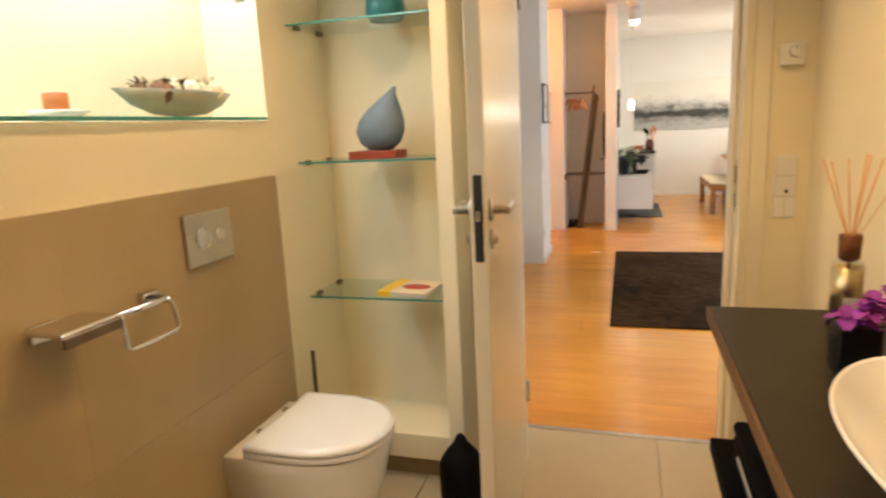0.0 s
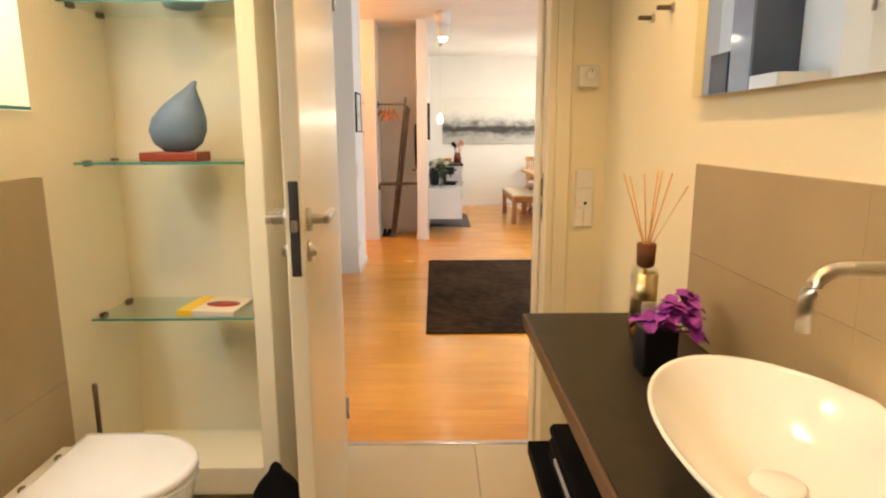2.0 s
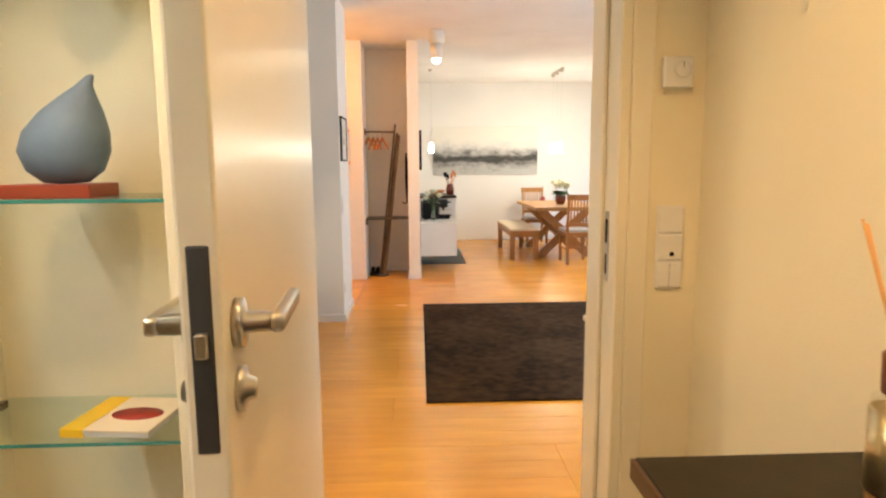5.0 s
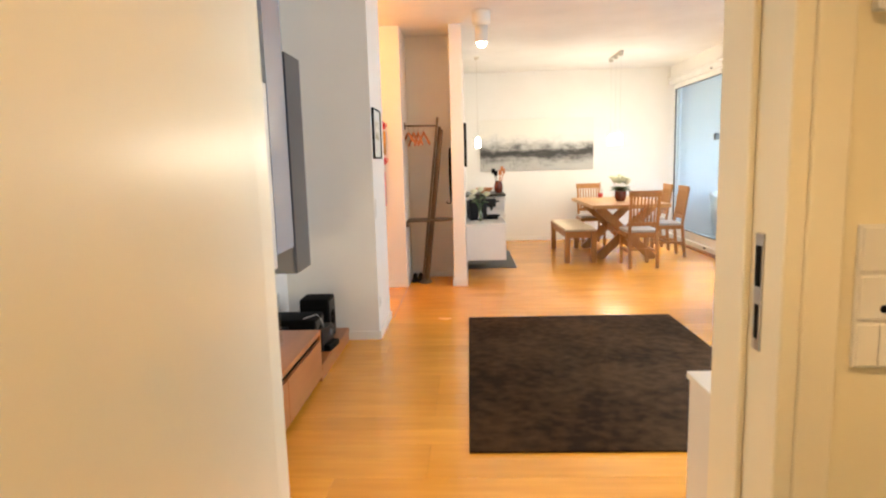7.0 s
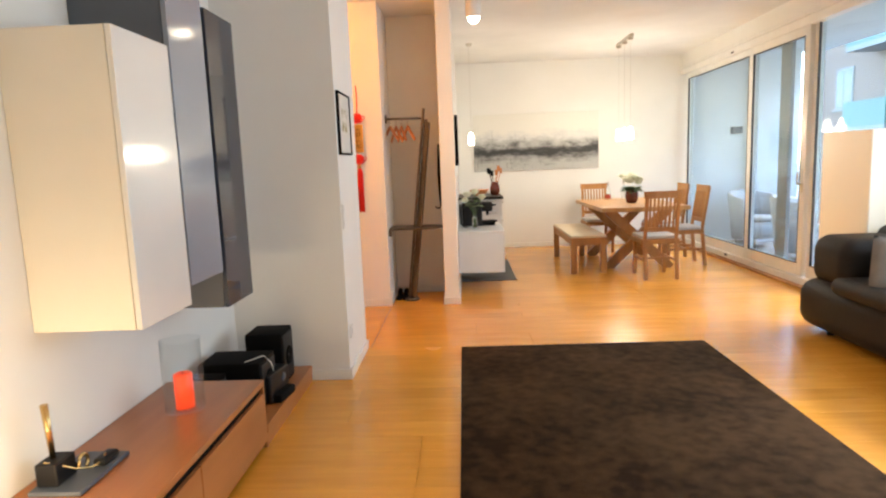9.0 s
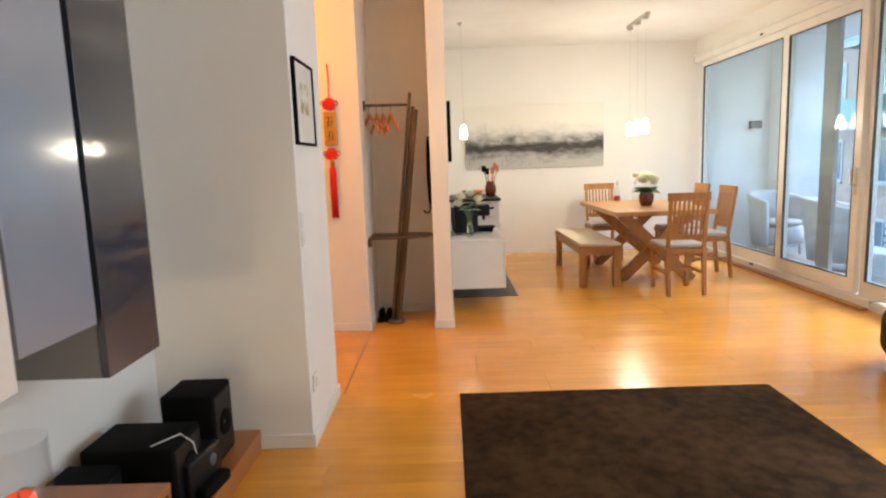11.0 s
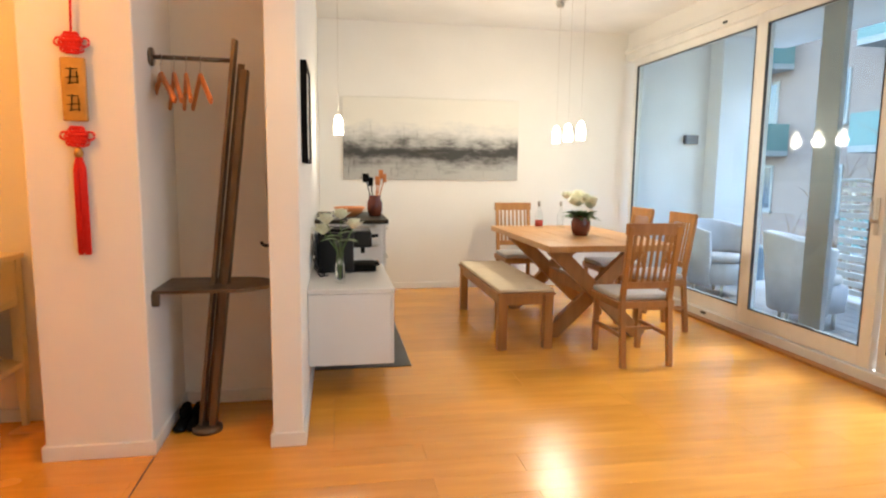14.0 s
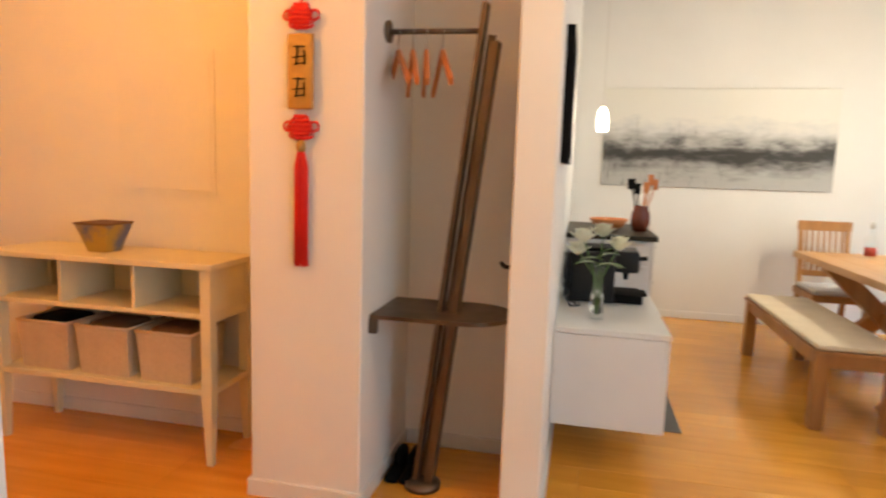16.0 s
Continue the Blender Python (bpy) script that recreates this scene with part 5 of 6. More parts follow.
nn = len(lv[0])
for i in range(nn):
    sh.faces.new((lv[0][i], lv[0][(i + 1) % nn], lv[1][(i + 1) % nn], lv[1][i]))
sh.faces.new(lv[0][::-1])
sh.faces.new(lv[1])
bmesh.ops.recalc_face_normals(sh, faces=list(sh.faces))
part("shelf", sh, MRUST, rack, "round-ended worn steel shelf")
part("bracket", bar(bmesh.new(), (-0.765, 8.475, 0.645), (-0.765, 8.475, 0.70), 0.03, 0.03), MRUST, rack)


def hanger(x, tilt):
    h = thing("coat_hanger", (x, 8.615, 1.73), "orange wooden coat hanger on the steel rail", "coat hanger", "coat hangers")
    m = Matrix.Translation((x, 8.615, 1.73)) @ Matrix.Rotation(radians(tilt), 4, "Z")
    hk = bmesh.new()
    tube(hk, arc((0, 0, 0.0), 0.016, -30, 200, (0, 1, 0), (0, 0, 1), 10) + [(0, 0.0, -0.03), (0, 0, -0.07)], 0.002, 6)
    part("hook", merge(bmesh.new(), hk, m), MCHROME, h)
    bd = bmesh.new()
    for s in (-1, 1):
        bar(bd, (0, 0, -0.07), (0.012 * s, s * 0.20, -0.20), 0.016, 0.030, 0.006)
    part("shoulder", merge(bmesh.new(), bd, m), MORANGE, h)


for i, (hx, ht) in enumerate(((-0.735, 32), (-0.68, 24), (-0.63, 20), (-0.57, 26))):
    hanger(hx, ht)
um = thing("umbrella", (-0.293, 8.75, 0.75), "dark folded umbrella hanging on the recess wall", "umbrella")
part("canopy", lathe(bmesh.new(), [(0.0, 0), (0.012, 0.02), (0.020, 0.25), (0.016, 0.5), (0.008, 0.56)], (-0.293, 8.75, 0.93), 12), MMATT, um)
part("crook", tube(bmesh.new(), [(-0.293, 8.75, 0.95), (-0.293, 8.75, 0.90)] + arc((-0.318, 8.75, 0.90), 0.025, 0, -170, (1, 0, 0), (0, 0, 1), 8)[1:], 0.008), MDARK, um)
part("peg", bx((-0.30, 8.74, 1.44), (-0.27, 8.76, 1.46), 0.004), MSTEEL, um)
shp = thing("shoe_pair", (-0.72, 8.7, 0), "dark shoes on the recess floor", "shoes")
for i in range(2):
    sp = bmesh.new()
    rbox(sp, (-0.755 + i * 0.06, 8.60, 0.001), (-0.70 + i * 0.06, 8.82, 0.03), 0.012, 3)
    rbox(sp, (-0.75 + i * 0.06, 8.70, 0.025), (-0.705 + i * 0.06, 8.81, 0.085), 0.02, 3)
    part("shoe", sp, MMATT, shp)

# ---- hall: joint strip in the floor, painted service panel ----
structure("trim_floor_joint", bx((-0.774, 7.064, -0.004), (-0.769, 8.376, 0.001), 0.0005), MEDGE, "dark joint strip in the parquet")
sp_ = thing("service_panel", (-1.9, 8.87, 1.1), "wall-coloured flush service panel above the console", "wall panel")
part("frame", boxes(((-2.14, 8.862, 1.095), (-1.65, 8.87, 1.115)), ((-2.14, 8.862, 1.715), (-1.65, 8.87, 1.735)), ((-2.14, 8.862, 1.115), (-2.12, 8.87, 1.715)), ((-1.67, 8.862, 1.115), (-1.65, 8.87, 1.715))), MW, sp_)
part("cover", bx((-2.1195, 8.8605, 1.1155), (-1.6705, 8.869, 1.7145), 0.0015), MW, sp_)

# ---- hall console ----
con = thing("console_table", (-2.0, 8.7, 0), "cream painted hall console with three cubbies and shelf", "console table")
X0, X1, YF, YB = -2.53, -1.46, 8.52, 8.845
part("top", bx((X0 - 0.015, YF - 0.015, 0.82), (X1 + 0.015, YB + 0.005, 0.845), 0.004), MLACQ, con)
for lx in (X0, X1 - 0.045):
    for ly in (YF, YB - 0.045):
        lg = loft([[(lx + 0.01, ly + 0.01, 0.0), (lx + 0.035, ly + 0.01, 0.0), (lx + 0.035, ly + 0.035, 0.0), (lx + 0.01, ly + 0.035, 0.0)],
                   [(lx, ly, 0.28), (lx + 0.045, ly, 0.28), (lx + 0.045, ly + 0.045, 0.28), (lx, ly + 0.045, 0.28)],
                   [(lx, ly, 0.82), (lx + 0.045, ly, 0.82), (lx + 0.045, ly + 0.045, 0.82), (lx, ly + 0.045, 0.82)]])
        for f in lg.faces:
            f.smooth = False
        part("leg", lg, MLACQ, con)
part("shelf", bx((X0 + 0.004, YF + 0.006, 0.30), (X1 - 0.004, YB - 0.004, 0.325), 0.003), MLACQ, con)
part("cubby_floor", bx((X0 + 0.004, YF + 0.004, 0.62), (X1 - 0.004, YB - 0.004, 0.64), 0.003), MLACQ, con)
part("cubby_back", bx((X0 + 0.046, YB - 0.016, 0.64), (X1 - 0.046, YB - 0.004, 0.82), 0.001), MLACQ, con)
for i in range(2):
    dx = X0 + (i + 1) * (X1 - X0) / 3
    part("divider", bx((dx - 0.008, YF + 0.006, 0.64), (dx + 0.008, YB - 0.017, 0.82), 0.002), MLACQ, con)
for sx in (X0 + 0.006, X1 - 0.024):
    part("side_panel", bx((sx, YF + 0.046, 0.60), (sx + 0.018, YB - 0.046, 0.82), 0.002), MLACQ, con)
for i in range(3):
    bx0 = X0 + 0.10 + i * 0.30
    bk = thing("storage_basket", (bx0 + 0.13, 8.68, 0.325), "cream woven storage basket on the console shelf", "basket", "console baskets")
    bs = loft([[(bx0 + 0.012, YF + 0.042, 0.326), (bx0 + 0.248, YF + 0.042, 0.326), (bx0 + 0.248, YB - 0.06, 0.326), (bx0 + 0.012, YB - 0.06, 0.326)],
               [(bx0, YF + 0.03, 0.535), (bx0 + 0.26, YF + 0.03, 0.535), (bx0 + 0.26, YB - 0.05, 0.535), (bx0, YB - 0.05, 0.535)],
               [(bx0 + 0.012, YF + 0.042, 0.535), (bx0 + 0.248, YF + 0.042, 0.535), (bx0 + 0.248, YB - 0.062, 0.535), (bx0 + 0.012, YB - 0.062, 0.535)],
               [(bx0 + 0.022, YF + 0.052, 0.34), (bx0 + 0.238, YF + 0.052, 0.34), (bx0 + 0.238, YB - 0.072, 0.34), (bx0 + 0.022, YB - 0.072, 0.34)]])
    for f in bs.faces:
        f.smooth = False
    part("body", bs, MBASK, bk)
    rim = bmesh.new()
    for p, q in (((bx0, YF + 0.03, 0.537), (bx0 + 0.26, YF + 0.03, 0.537)), ((bx0, YB - 0.05, 0.537), (bx0 + 0.26, YB - 0.05, 0.537)), ((bx0, YF + 0.03, 0.537), (bx0, YB - 0.05, 0.537)), ((bx0 + 0.26, YF + 0.03, 0.537), (bx0 + 0.26, YB - 0.05, 0.537))):
        tube(rim, [p, q], 0.007, 8)
    part("rim", rim, MBASK, bk)
    part("folded_cloth", bx((bx0 + 0.03, YF + 0.06, 0.36), (bx0 + 0.23, YB - 0.08, 0.55), 0.03, 3), MTWIG if i else MMATT, bk, "dark folded contents")
pt = thing("painted_pot", (-2.06, 8.66, 0.845), "yellow and blue painted square flower pot", "flower pot")
part("body", loft([[(-2.105, 8.615, 0.846), (-2.015, 8.615, 0.846), (-2.015, 8.705, 0.846), (-2.105, 8.705, 0.846)], [(-2.14, 8.58, 0.97), (-1.98, 8.58, 0.97), (-1.98, 8.74, 0.97), (-2.14, 8.74, 0.97)],
                   [(-2.132, 8.588, 0.97), (-1.988, 8.588, 0.97), (-1.988, 8.732, 0.97), (-2.132, 8.732, 0.97)], [(-2.10, 8.62, 0.86), (-2.02, 8.62, 0.86), (-2.02, 8.70, 0.86), (-2.10, 8.70, 0.86)]]), MPOTY, pt)
for f in pt.children[0].data.polygons:
    f.use_smooth = False
part("rim", bx((-2.143, 8.577, 0.965), (-1.977, 8.743, 0.974), 0.003), MTWIG, pt)

# ---- kitchen corner ----
fb = thing("floating_unit", (0.1, 9.4, 0.18), "white floating low cabinet on the thin wall", "cabinet")
part("body", bx((-0.133, 8.952, 0.185), (0.312, 9.86, 0.582), 0.003), MKITCH, fb)
part("top_panel", bx((-0.133, 8.948, 0.584), (0.333, 9.86, 0.608), 0.003), MKITCH, fb)
part("drawer_front", bx((0.313, 8.955, 0.185), (0.331, 9.405, 0.580), 0.003), MKITCH, fb)
part("drawer_front", bx((0.313, 9.410, 0.185), (0.331, 9.858, 0.580), 0.003), MKITCH, fb)
ku = thing("kitchen_unit", (0.13, 10.6, 0), "white kitchen drawer unit with dark worktop", "kitchen unit")
part("body", bx((-0.133, 10.26, 0.08), (0.375, 11.15, 0.85), 0.003), MKITCH, ku)
part("plinth", bx((-0.133, 10.28, 0.0), (0.34, 11.14, 0.08), 0.001), MGSIDE, ku)
part("worktop", bx((-0.133, 10.235, 0.852), (0.41, 11.17, 0.882), 0.003), MCOUNT, ku)
for z0, z1 in ((0.085, 0.36), (0.365, 0.62), (0.625, 0.845)):
    d = part("drawer", bx((0.376, 10.265, z0), (0.395, 11.145, z1), 0.003), MKITCH, ku)
    part("handle", tube(bmesh.new(), [(0.396, 10.45, z1 - 0.05), (0.42, 10.45, z1 - 0.05), (0.42, 10.95, z1 - 0.05), (0.396, 10.95, z1 - 0.05)], 0.006, 8), MSTEEL, d)
for z0, z1 in ((0.56, 0.70), (0.705, 0.845)):
    d = part("side_drawer", bx((-0.10, 10.245, z0), (0.36, 10.259, z1), 0.003), MKITCH, ku)
    part("handle", bx((0.20, 10.228, z1 - 0.02), (0.33, 10.245, z1 - 0.008), 0.003), MSTEEL, d)
solid("floor_mat", bx((-0.12, 9.45, 0.0), (0.49, 10.9, 0.008), 0.003), MGREYM, "grey rubber-backed mat under the kitchen unit", "mat")
CY, CH = 9.62, 0.609
cm = thing("coffee_machine", (0.08, CY, CH), "black espresso machine on the white floating cabinet", "coffee machine")
part("body", bx((-0.09, CY - 0.13, CH + 0.001), (0.13, CY + 0.16, CH + 0.255), 0.012, 3), MDARK, cm)
part("head", bx((0.12, CY - 0.11, CH + 0.155), (0.245, CY + 0.13, CH + 0.262), 0.016, 3), MDARK, cm)
part("lid", bx((-0.06, CY - 0.10, CH + 0.256), (0.12, CY + 0.13, CH + 0.272), 0.006, 3), MMATT, cm)
part("drip_tray", bx((0.12, CY - 0.11, CH + 0.001), (0.27, CY + 0.13, CH + 0.045), 0.01, 3), MMATT, cm)
part("spout", lathe(bmesh.new(), [(0.012, 0), (0.016, 0.05)], (0.19, CY, CH + 0.108), 12), MMATT, cm)
part("lever", tube(bmesh.new(), [(0.24, CY, CH + 0.215), (0.29, CY - 0.005, CH + 0.222)], 0.011), MMATT, cm)
part("tray_lip", bx((0.265, CY - 0.05, CH + 0.03), (0.295, CY + 0.07, CH + 0.048), 0.006, 3), MMATT, cm)
part("water_tank", bx((-0.115, CY - 0.06, CH + 0.015), (-0.092, CY + 0.10, CH + 0.24), 0.008, 3), MGSIDE, cm)
cb = thing("power_cable", (-0.1, 9.5, CH), "looped black power cable beside the coffee machine", "cable")
part("wire", tube(bmesh.new(), [(-0.09, CY - 0.11, 0.78), (-0.118, CY - 0.16, 0.80), (-0.12, CY - 0.22, 0.72), (-0.09, CY - 0.24, 0.64), (-0.05, CY - 0.22, 0.616), (-0.08, CY - 0.19, 0.67), (-0.115, CY - 0.16, 0.74), (-0.12, CY - 0.15, 0.86)], 0.004, 6), MDARK, cb)
part("wire", tube(bmesh.new(), [(-0.119, CY - 0.20, 0.84), (-0.10, CY - 0.26, 0.76), (-0.112, CY - 0.28, 0.67), (-0.075, CY - 0.27, 0.614), (-0.03, CY - 0.23, 0.614)], 0.004, 6), MDARK, cb)


def rose(bm, c, r, seed):
    random.seed(seed)
    for layer in range(4):
        for i in range(6):
            a = 2 * math.pi * (i + 0.5 * layer) / 6
            way = Vector((math.cos(a), math.sin(a), 0.45 + 0.6 * layer))
            blade(bm, Vector(c) + Vector((0, 0, -r * 0.3)), way, r * (1.15 - 0.1 * layer), r * 0.95, -0.25, 4)


vz = thing("rose_vase", (0.04, 9.15, 0.609), "white roses in a slim clear glass vase", "vase of flowers")
part("glass_vase", lathe(bmesh.new(), [(0.0, 0.0), (0.028, 0.0), (0.034, 0.03), (0.030, 0.10), (0.017, 0.18), (0.026, 0.25), (0.024, 0.25), (0.014, 0.18), (0.026, 0.10), (0.030, 0.03), (0.0, 0.012)], (0.04, 9.15, 0.610), 24), MGLASS, vz).visible_shadow = False
part("water", lathe(bmesh.new(), [(0.0, 0.014), (0.027, 0.03), (0.025, 0.10), (0.016, 0.14), (0.0, 0.14)], (0.04, 9.15, 0.610), 20), glass("water", (0.95, 0.98, 0.97), ior=1.33), vz)
for i, (rx, ry, rz) in enumerate(((-0.035, 9.13, 0.965), (0.12, 9.16, 0.935), (0.05, 9.22, 0.985), (-0.055, 9.20, 0.90))):
    part("stem", tube(bmesh.new(), [(0.04, 9.15, 0.63), (0.04 + (rx - 0.04) * 0.2, 9.15, 0.80), (rx, ry, rz)], 0.003, 6), MLEAF, vz)
    rb = bmesh.new()
    rose(rb, (rx, ry, rz), 0.058, i)
    part("rose", rb, MPETAL, vz)
lb = bmesh.new()
random.seed(21)
for i in range(7):
    blade(lb, (0.04 + random.uniform(-0.02, 0.02), 9.15, 0.84 + random.uniform(0, 0.05)), (random.uniform(-1, 1), random.uniform(-1, 1), 0.35), 0.12, 0.05, 0.35)
part("foliage", lb, MLEAF, vz)
bw = lathe(bmesh.new(), [(0.0, 0.0), (0.05, 0.0), (0.09, 0.03), (0.125, 0.075), (0.12, 0.077), (0.085, 0.035), (0.04, 0.012), (0.0, 0.010)], (0.13, 10.55, 0.883), 28)
solid("wooden_bowl", bw, MORANGE, "orange-brown wooden bowl on the dark worktop", "bowl")
jg = thing("utensil_jug", (0.33, 10.60, 0.883), "brown glazed jug with wooden utensils", "jug")
part("jug", lathe(bmesh.new(), [(0.0, 0.0), (0.045, 0.0), (0.062, 0.05), (0.060, 0.11), (0.045, 0.15), (0.052, 0.165), (0.047, 0.165), (0.040, 0.15), (0.054, 0.10), (0.0, 0.02)], (0.33, 10.60, 0.883), 24), MTERR, jg)
for dx, dy, L, w in ((-0.07, 0.0, 0.30, 0.05), (-0.03, 0.02, 0.27, 0.04), (0.05, 0.0, 0.33, 0.035), (0.08, 0.01, 0.30, 0.03), (0.02, -0.03, 0.28, 0.035)):
    u = bmesh.new()
    p = Vector((0.33, 10.60, 0.91))
    q = Vector((0.33 + dx, 10.60 + dy, 0.883 + L))
    tube(u, [p, q], 0.005, 8)
    rbox(u, (-w / 2, -0.005, -0.03), (w / 2, 0.005, 0.04), 0.004, 3, Matrix.Translation(q))
    part("utensil", u, MMATT if dx < 0 else MORANGE, jg)
p2f = thing("framed_picture", (-0.13, 9.0, 1.3), "black-framed picture on the thin wall", "picture")
for a, b in (((-0.135, 8.62, 1.28), (-0.105, 8.64, 1.75)), ((-0.135, 9.04, 1.28), (-0.105, 9.06, 1.75)), ((-0.135, 8.64, 1.28), (-0.105, 9.04, 1.30)), ((-0.135, 8.64, 1.73), (-0.105, 9.04, 1.75))):
    part("frame_bar", bx(a, b, 0.002), MMATT, p2f)
part("print", bx((-0.134, 8.64, 1.30), (-0.115, 9.04, 1.73), 0), MPAPER, p2f)
pnt = thing("painting", (1.02, BY, 1.15), "wide grey ink-wash landscape painting on white wall", "painting")
part("canvas", bx((0.105, BY - 0.03, 1.155), (1.95, BY - 0.022, 1.99), 0.003), MPAINT, pnt)
for a, b in (((0.11, BY - 0.0215, 1.16), (0.15, BY - 0.002, 1.985)), ((1.905, BY - 0.0215, 1.16), (1.945, BY - 0.002, 1.985)), ((0.151, BY - 0.0215, 1.16), (1.904, BY - 0.002, 1.20)), ((0.151, BY - 0.0215, 1.945), (1.904, BY - 0.002, 1.985))):
    part("stretcher_bar", bx(a, b, 0.002), MREED, pnt)

# ---- dining group ----
table = thing("dining_table", (1.96, 10.47, 0), "oiled oak dining table with crossed trestle legs", "table")
TZ = 0.74
for i in range(6):
    x0 = 1.47 + i * 0.163
    part("top_plank", bx((x0, 9.66, TZ - 0.045), (x0 + 0.1625, 11.28, TZ), 0.003), MOAKTOP, table)
for ty in (9.98, 10.98):
    for s in (-1, 1):
        part("trestle_leg", bar(bmesh.new(), (1.96 - s * 0.36, ty + 0.031 * s, 0.0), (1.96 + s * 0.36, ty + 0.031 * s, TZ - 0.046), 0.06, 0.11, 0.004), MOAK, table)
    part("cross_rail", bx((1.62, ty - 0.05, TZ - 0.075), (2.30, ty + 0.05, TZ - 0.046), 0.003), MOAK, table)
part("stretcher", bx((1.93, 10.02, 0.30), (1.99, 10.94, 0.39), 0.004), MOAK, table)
bench = thing("bench", (1.40, 10.4, 0), "oak bench with cream seat pad beside the table", "bench")
for lx in (1.130, 1.465):
    for ly in (9.70, 11.00):
        part("leg", bx((lx, ly, 0), (lx + 0.065, ly + 0.065, 0.39), 0.004), MOAK, bench)
part("apron", bx((1.145, 9.765, 0.32), (1.170, 11.0, 0.39), 0.003), MOAK, bench)
part("apron", bx((1.490, 9.765, 0.32), (1.515, 11.0, 0.39), 0.003), MOAK, bench)
part("apron", bx((1.195, 9.715, 0.32), (1.465, 9.74, 0.39), 0.003), MOAK, bench)
part("apron", bx((1.195, 11.03, 0.32), (1.465, 11.055, 0.39), 0.003), MOAK, bench)
part("seat_board", bx((1.120, 9.69, 0.391), (1.540, 11.075, 0.41), 0.003), MOAK, bench)
part("seat_pad", bx((1.130, 9.70, 0.411), (1.530, 11.065, 0.438), 0.012, 4), MCUSH, bench)


def dining_chair():
    """Stands at the origin, looks along +y, back towards -y."""
    c = thing("dining_chair", (0, 0, 0), "oak slat-back dining chair with pale seat pad", "chair", "chairs round the table")
    for x in (-0.18, 0.145):
        part("front_leg", bx((x, 0.37, 0), (x + 0.035, 0.405, 0.42), 0.003), MOAK, c)
        bl = bmesh.new()
        bar(bl, (x + 0.0175, -0.045, 0), (x + 0.0175, 0.0, 0.44), 0.035, 0.035, 0.003)
        bar(bl, (x + 0.0175, 0.0, 0.43), (x + 0.0175, -0.075, 0.92), 0.033, 0.03, 0.003)
        part("back_leg", bl, MOAK, c)
    part("seat_frame", bx((-0.20, -0.01, 0.38), (0.20, 0.41, 0.43), 0.006), MOAK, c)
    part("seat_pad", bx((-0.19, 0.015, 0.431), (0.19, 0.405, 0.468), 0.016, 4), MGFAB, c)
    part("top_rail", bar(bmesh.new(), (-0.19, -0.068, 0.90), (0.19, -0.068, 0.90), 0.022, 0.075, 0.004), MOAK, c)
    part("lower_rail", bar(bmesh.new(), (-0.15, -0.014, 0.535), (0.15, -0.014, 0.535), 0.02, 0.045, 0.003), MOAK, c)
    for i in range(7):
        x = -0.123 + i * 0.041
        part("back_slat", bar(bmesh.new(), (x, -0.014, 0.55), (x, -0.066, 0.875), 0.02, 0.010, 0.002), MOAK, c)
    for x in (-0.163, 0.163):
        part("side_stretcher", bar(bmesh.new(), (x, -0.02, 0.20), (x, 0.385, 0.20), 0.018, 0.025, 0.002), MOAK, c)
    part("cross_stretcher", bar(bmesh.new(), (-0.16, 0.18, 0.20), (0.16, 0.18, 0.20), 0.018, 0.022, 0.002), MOAK, c)
    return c


ch = dining_chair()
ch.matrix_basis = pose(1.99, 9.26, 0, 0, 0, 0)
copy_thing(ch, pose(1.80, 11.62, 0, 0, 0, 180))
copy_thing(ch, pose(2.70, 10.82, 0, 0, 0, 90))
copy_thing(ch, pose(2.70, 10.16, 0, 0, 0, 90))

fp = thing("table_plant", (1.98, 10.35, TZ), "white flowers in a brown glazed pot on the table", "potted plant")
part("pot", lathe(bmesh.new(), [(0.0, 0), (0.055, 0), (0.075, 0.05), (0.078, 0.11), (0.062, 0.15), (0.066, 0.165), (0.060, 0.165), (0.055, 0.15), (0.0, 0.14)], (1.98, 10.35, TZ), 24), MTERR, fp)
lf = bmesh.new()
random.seed(31)
for i in range(110):
    a = random.uniform(0, 6.28)
    blade(lf, (1.98 + 0.03 * math.cos(a), 10.35 + 0.03 * math.sin(a), TZ + 0.14), (math.cos(a), math.sin(a), random.uniform(0.2, 1.6)), random.uniform(0.09, 0.17), 0.04, 0.4)
part("foliage", lf, MLEAF, fp)
for i in range(12):
    a = random.uniform(0, 6.28)
    r = random.uniform(0.02, 0.14)
    rb = bmesh.new()
    rose(rb, (1.98 + r * math.cos(a), 10.35 + r * math.sin(a), TZ + random.uniform(0.23, 0.33)), 0.056, 50 + i)
    part("blossom", rb, MPETAL, fp)
for nm, x, y, mt in (("glass_bottle", 1.84, 10.98, MGLASS), ("glass_bottle", 2.04, 10.96, MGLASS)):
    gbt = thing(nm, (x, y, TZ), "clear glass carafe with stopper on the table", "bottle", "table bottles")
    part("body", lathe(bmesh.new(), [(0.0, 0), (0.035, 0), (0.036, 0.13), (0.014, 0.17), (0.014, 0.22), (0.011, 0.22), (0.011, 0.17), (0.032, 0.13), (0.032, 0.008), (0.0, 0.006)], (x, y, TZ + 0.001), 18), mt, gbt).visible_shadow = False
    part("stopper", lathe(bmesh.new(), [(0.010, 0.20), (0.015, 0.222), (0.015, 0.245), (0.0, 0.25)], (x, y, TZ + 0.001), 12), MSTEEL, gbt)
    if x < 1.9:
        part("red_label", lathe(bmesh.new(), [(0.0368, 0.02), (0.0368, 0.075), (0.036, 0.075), (0.036, 0.02)], (x, y, TZ + 0.001), 18), MREDPIC, gbt)

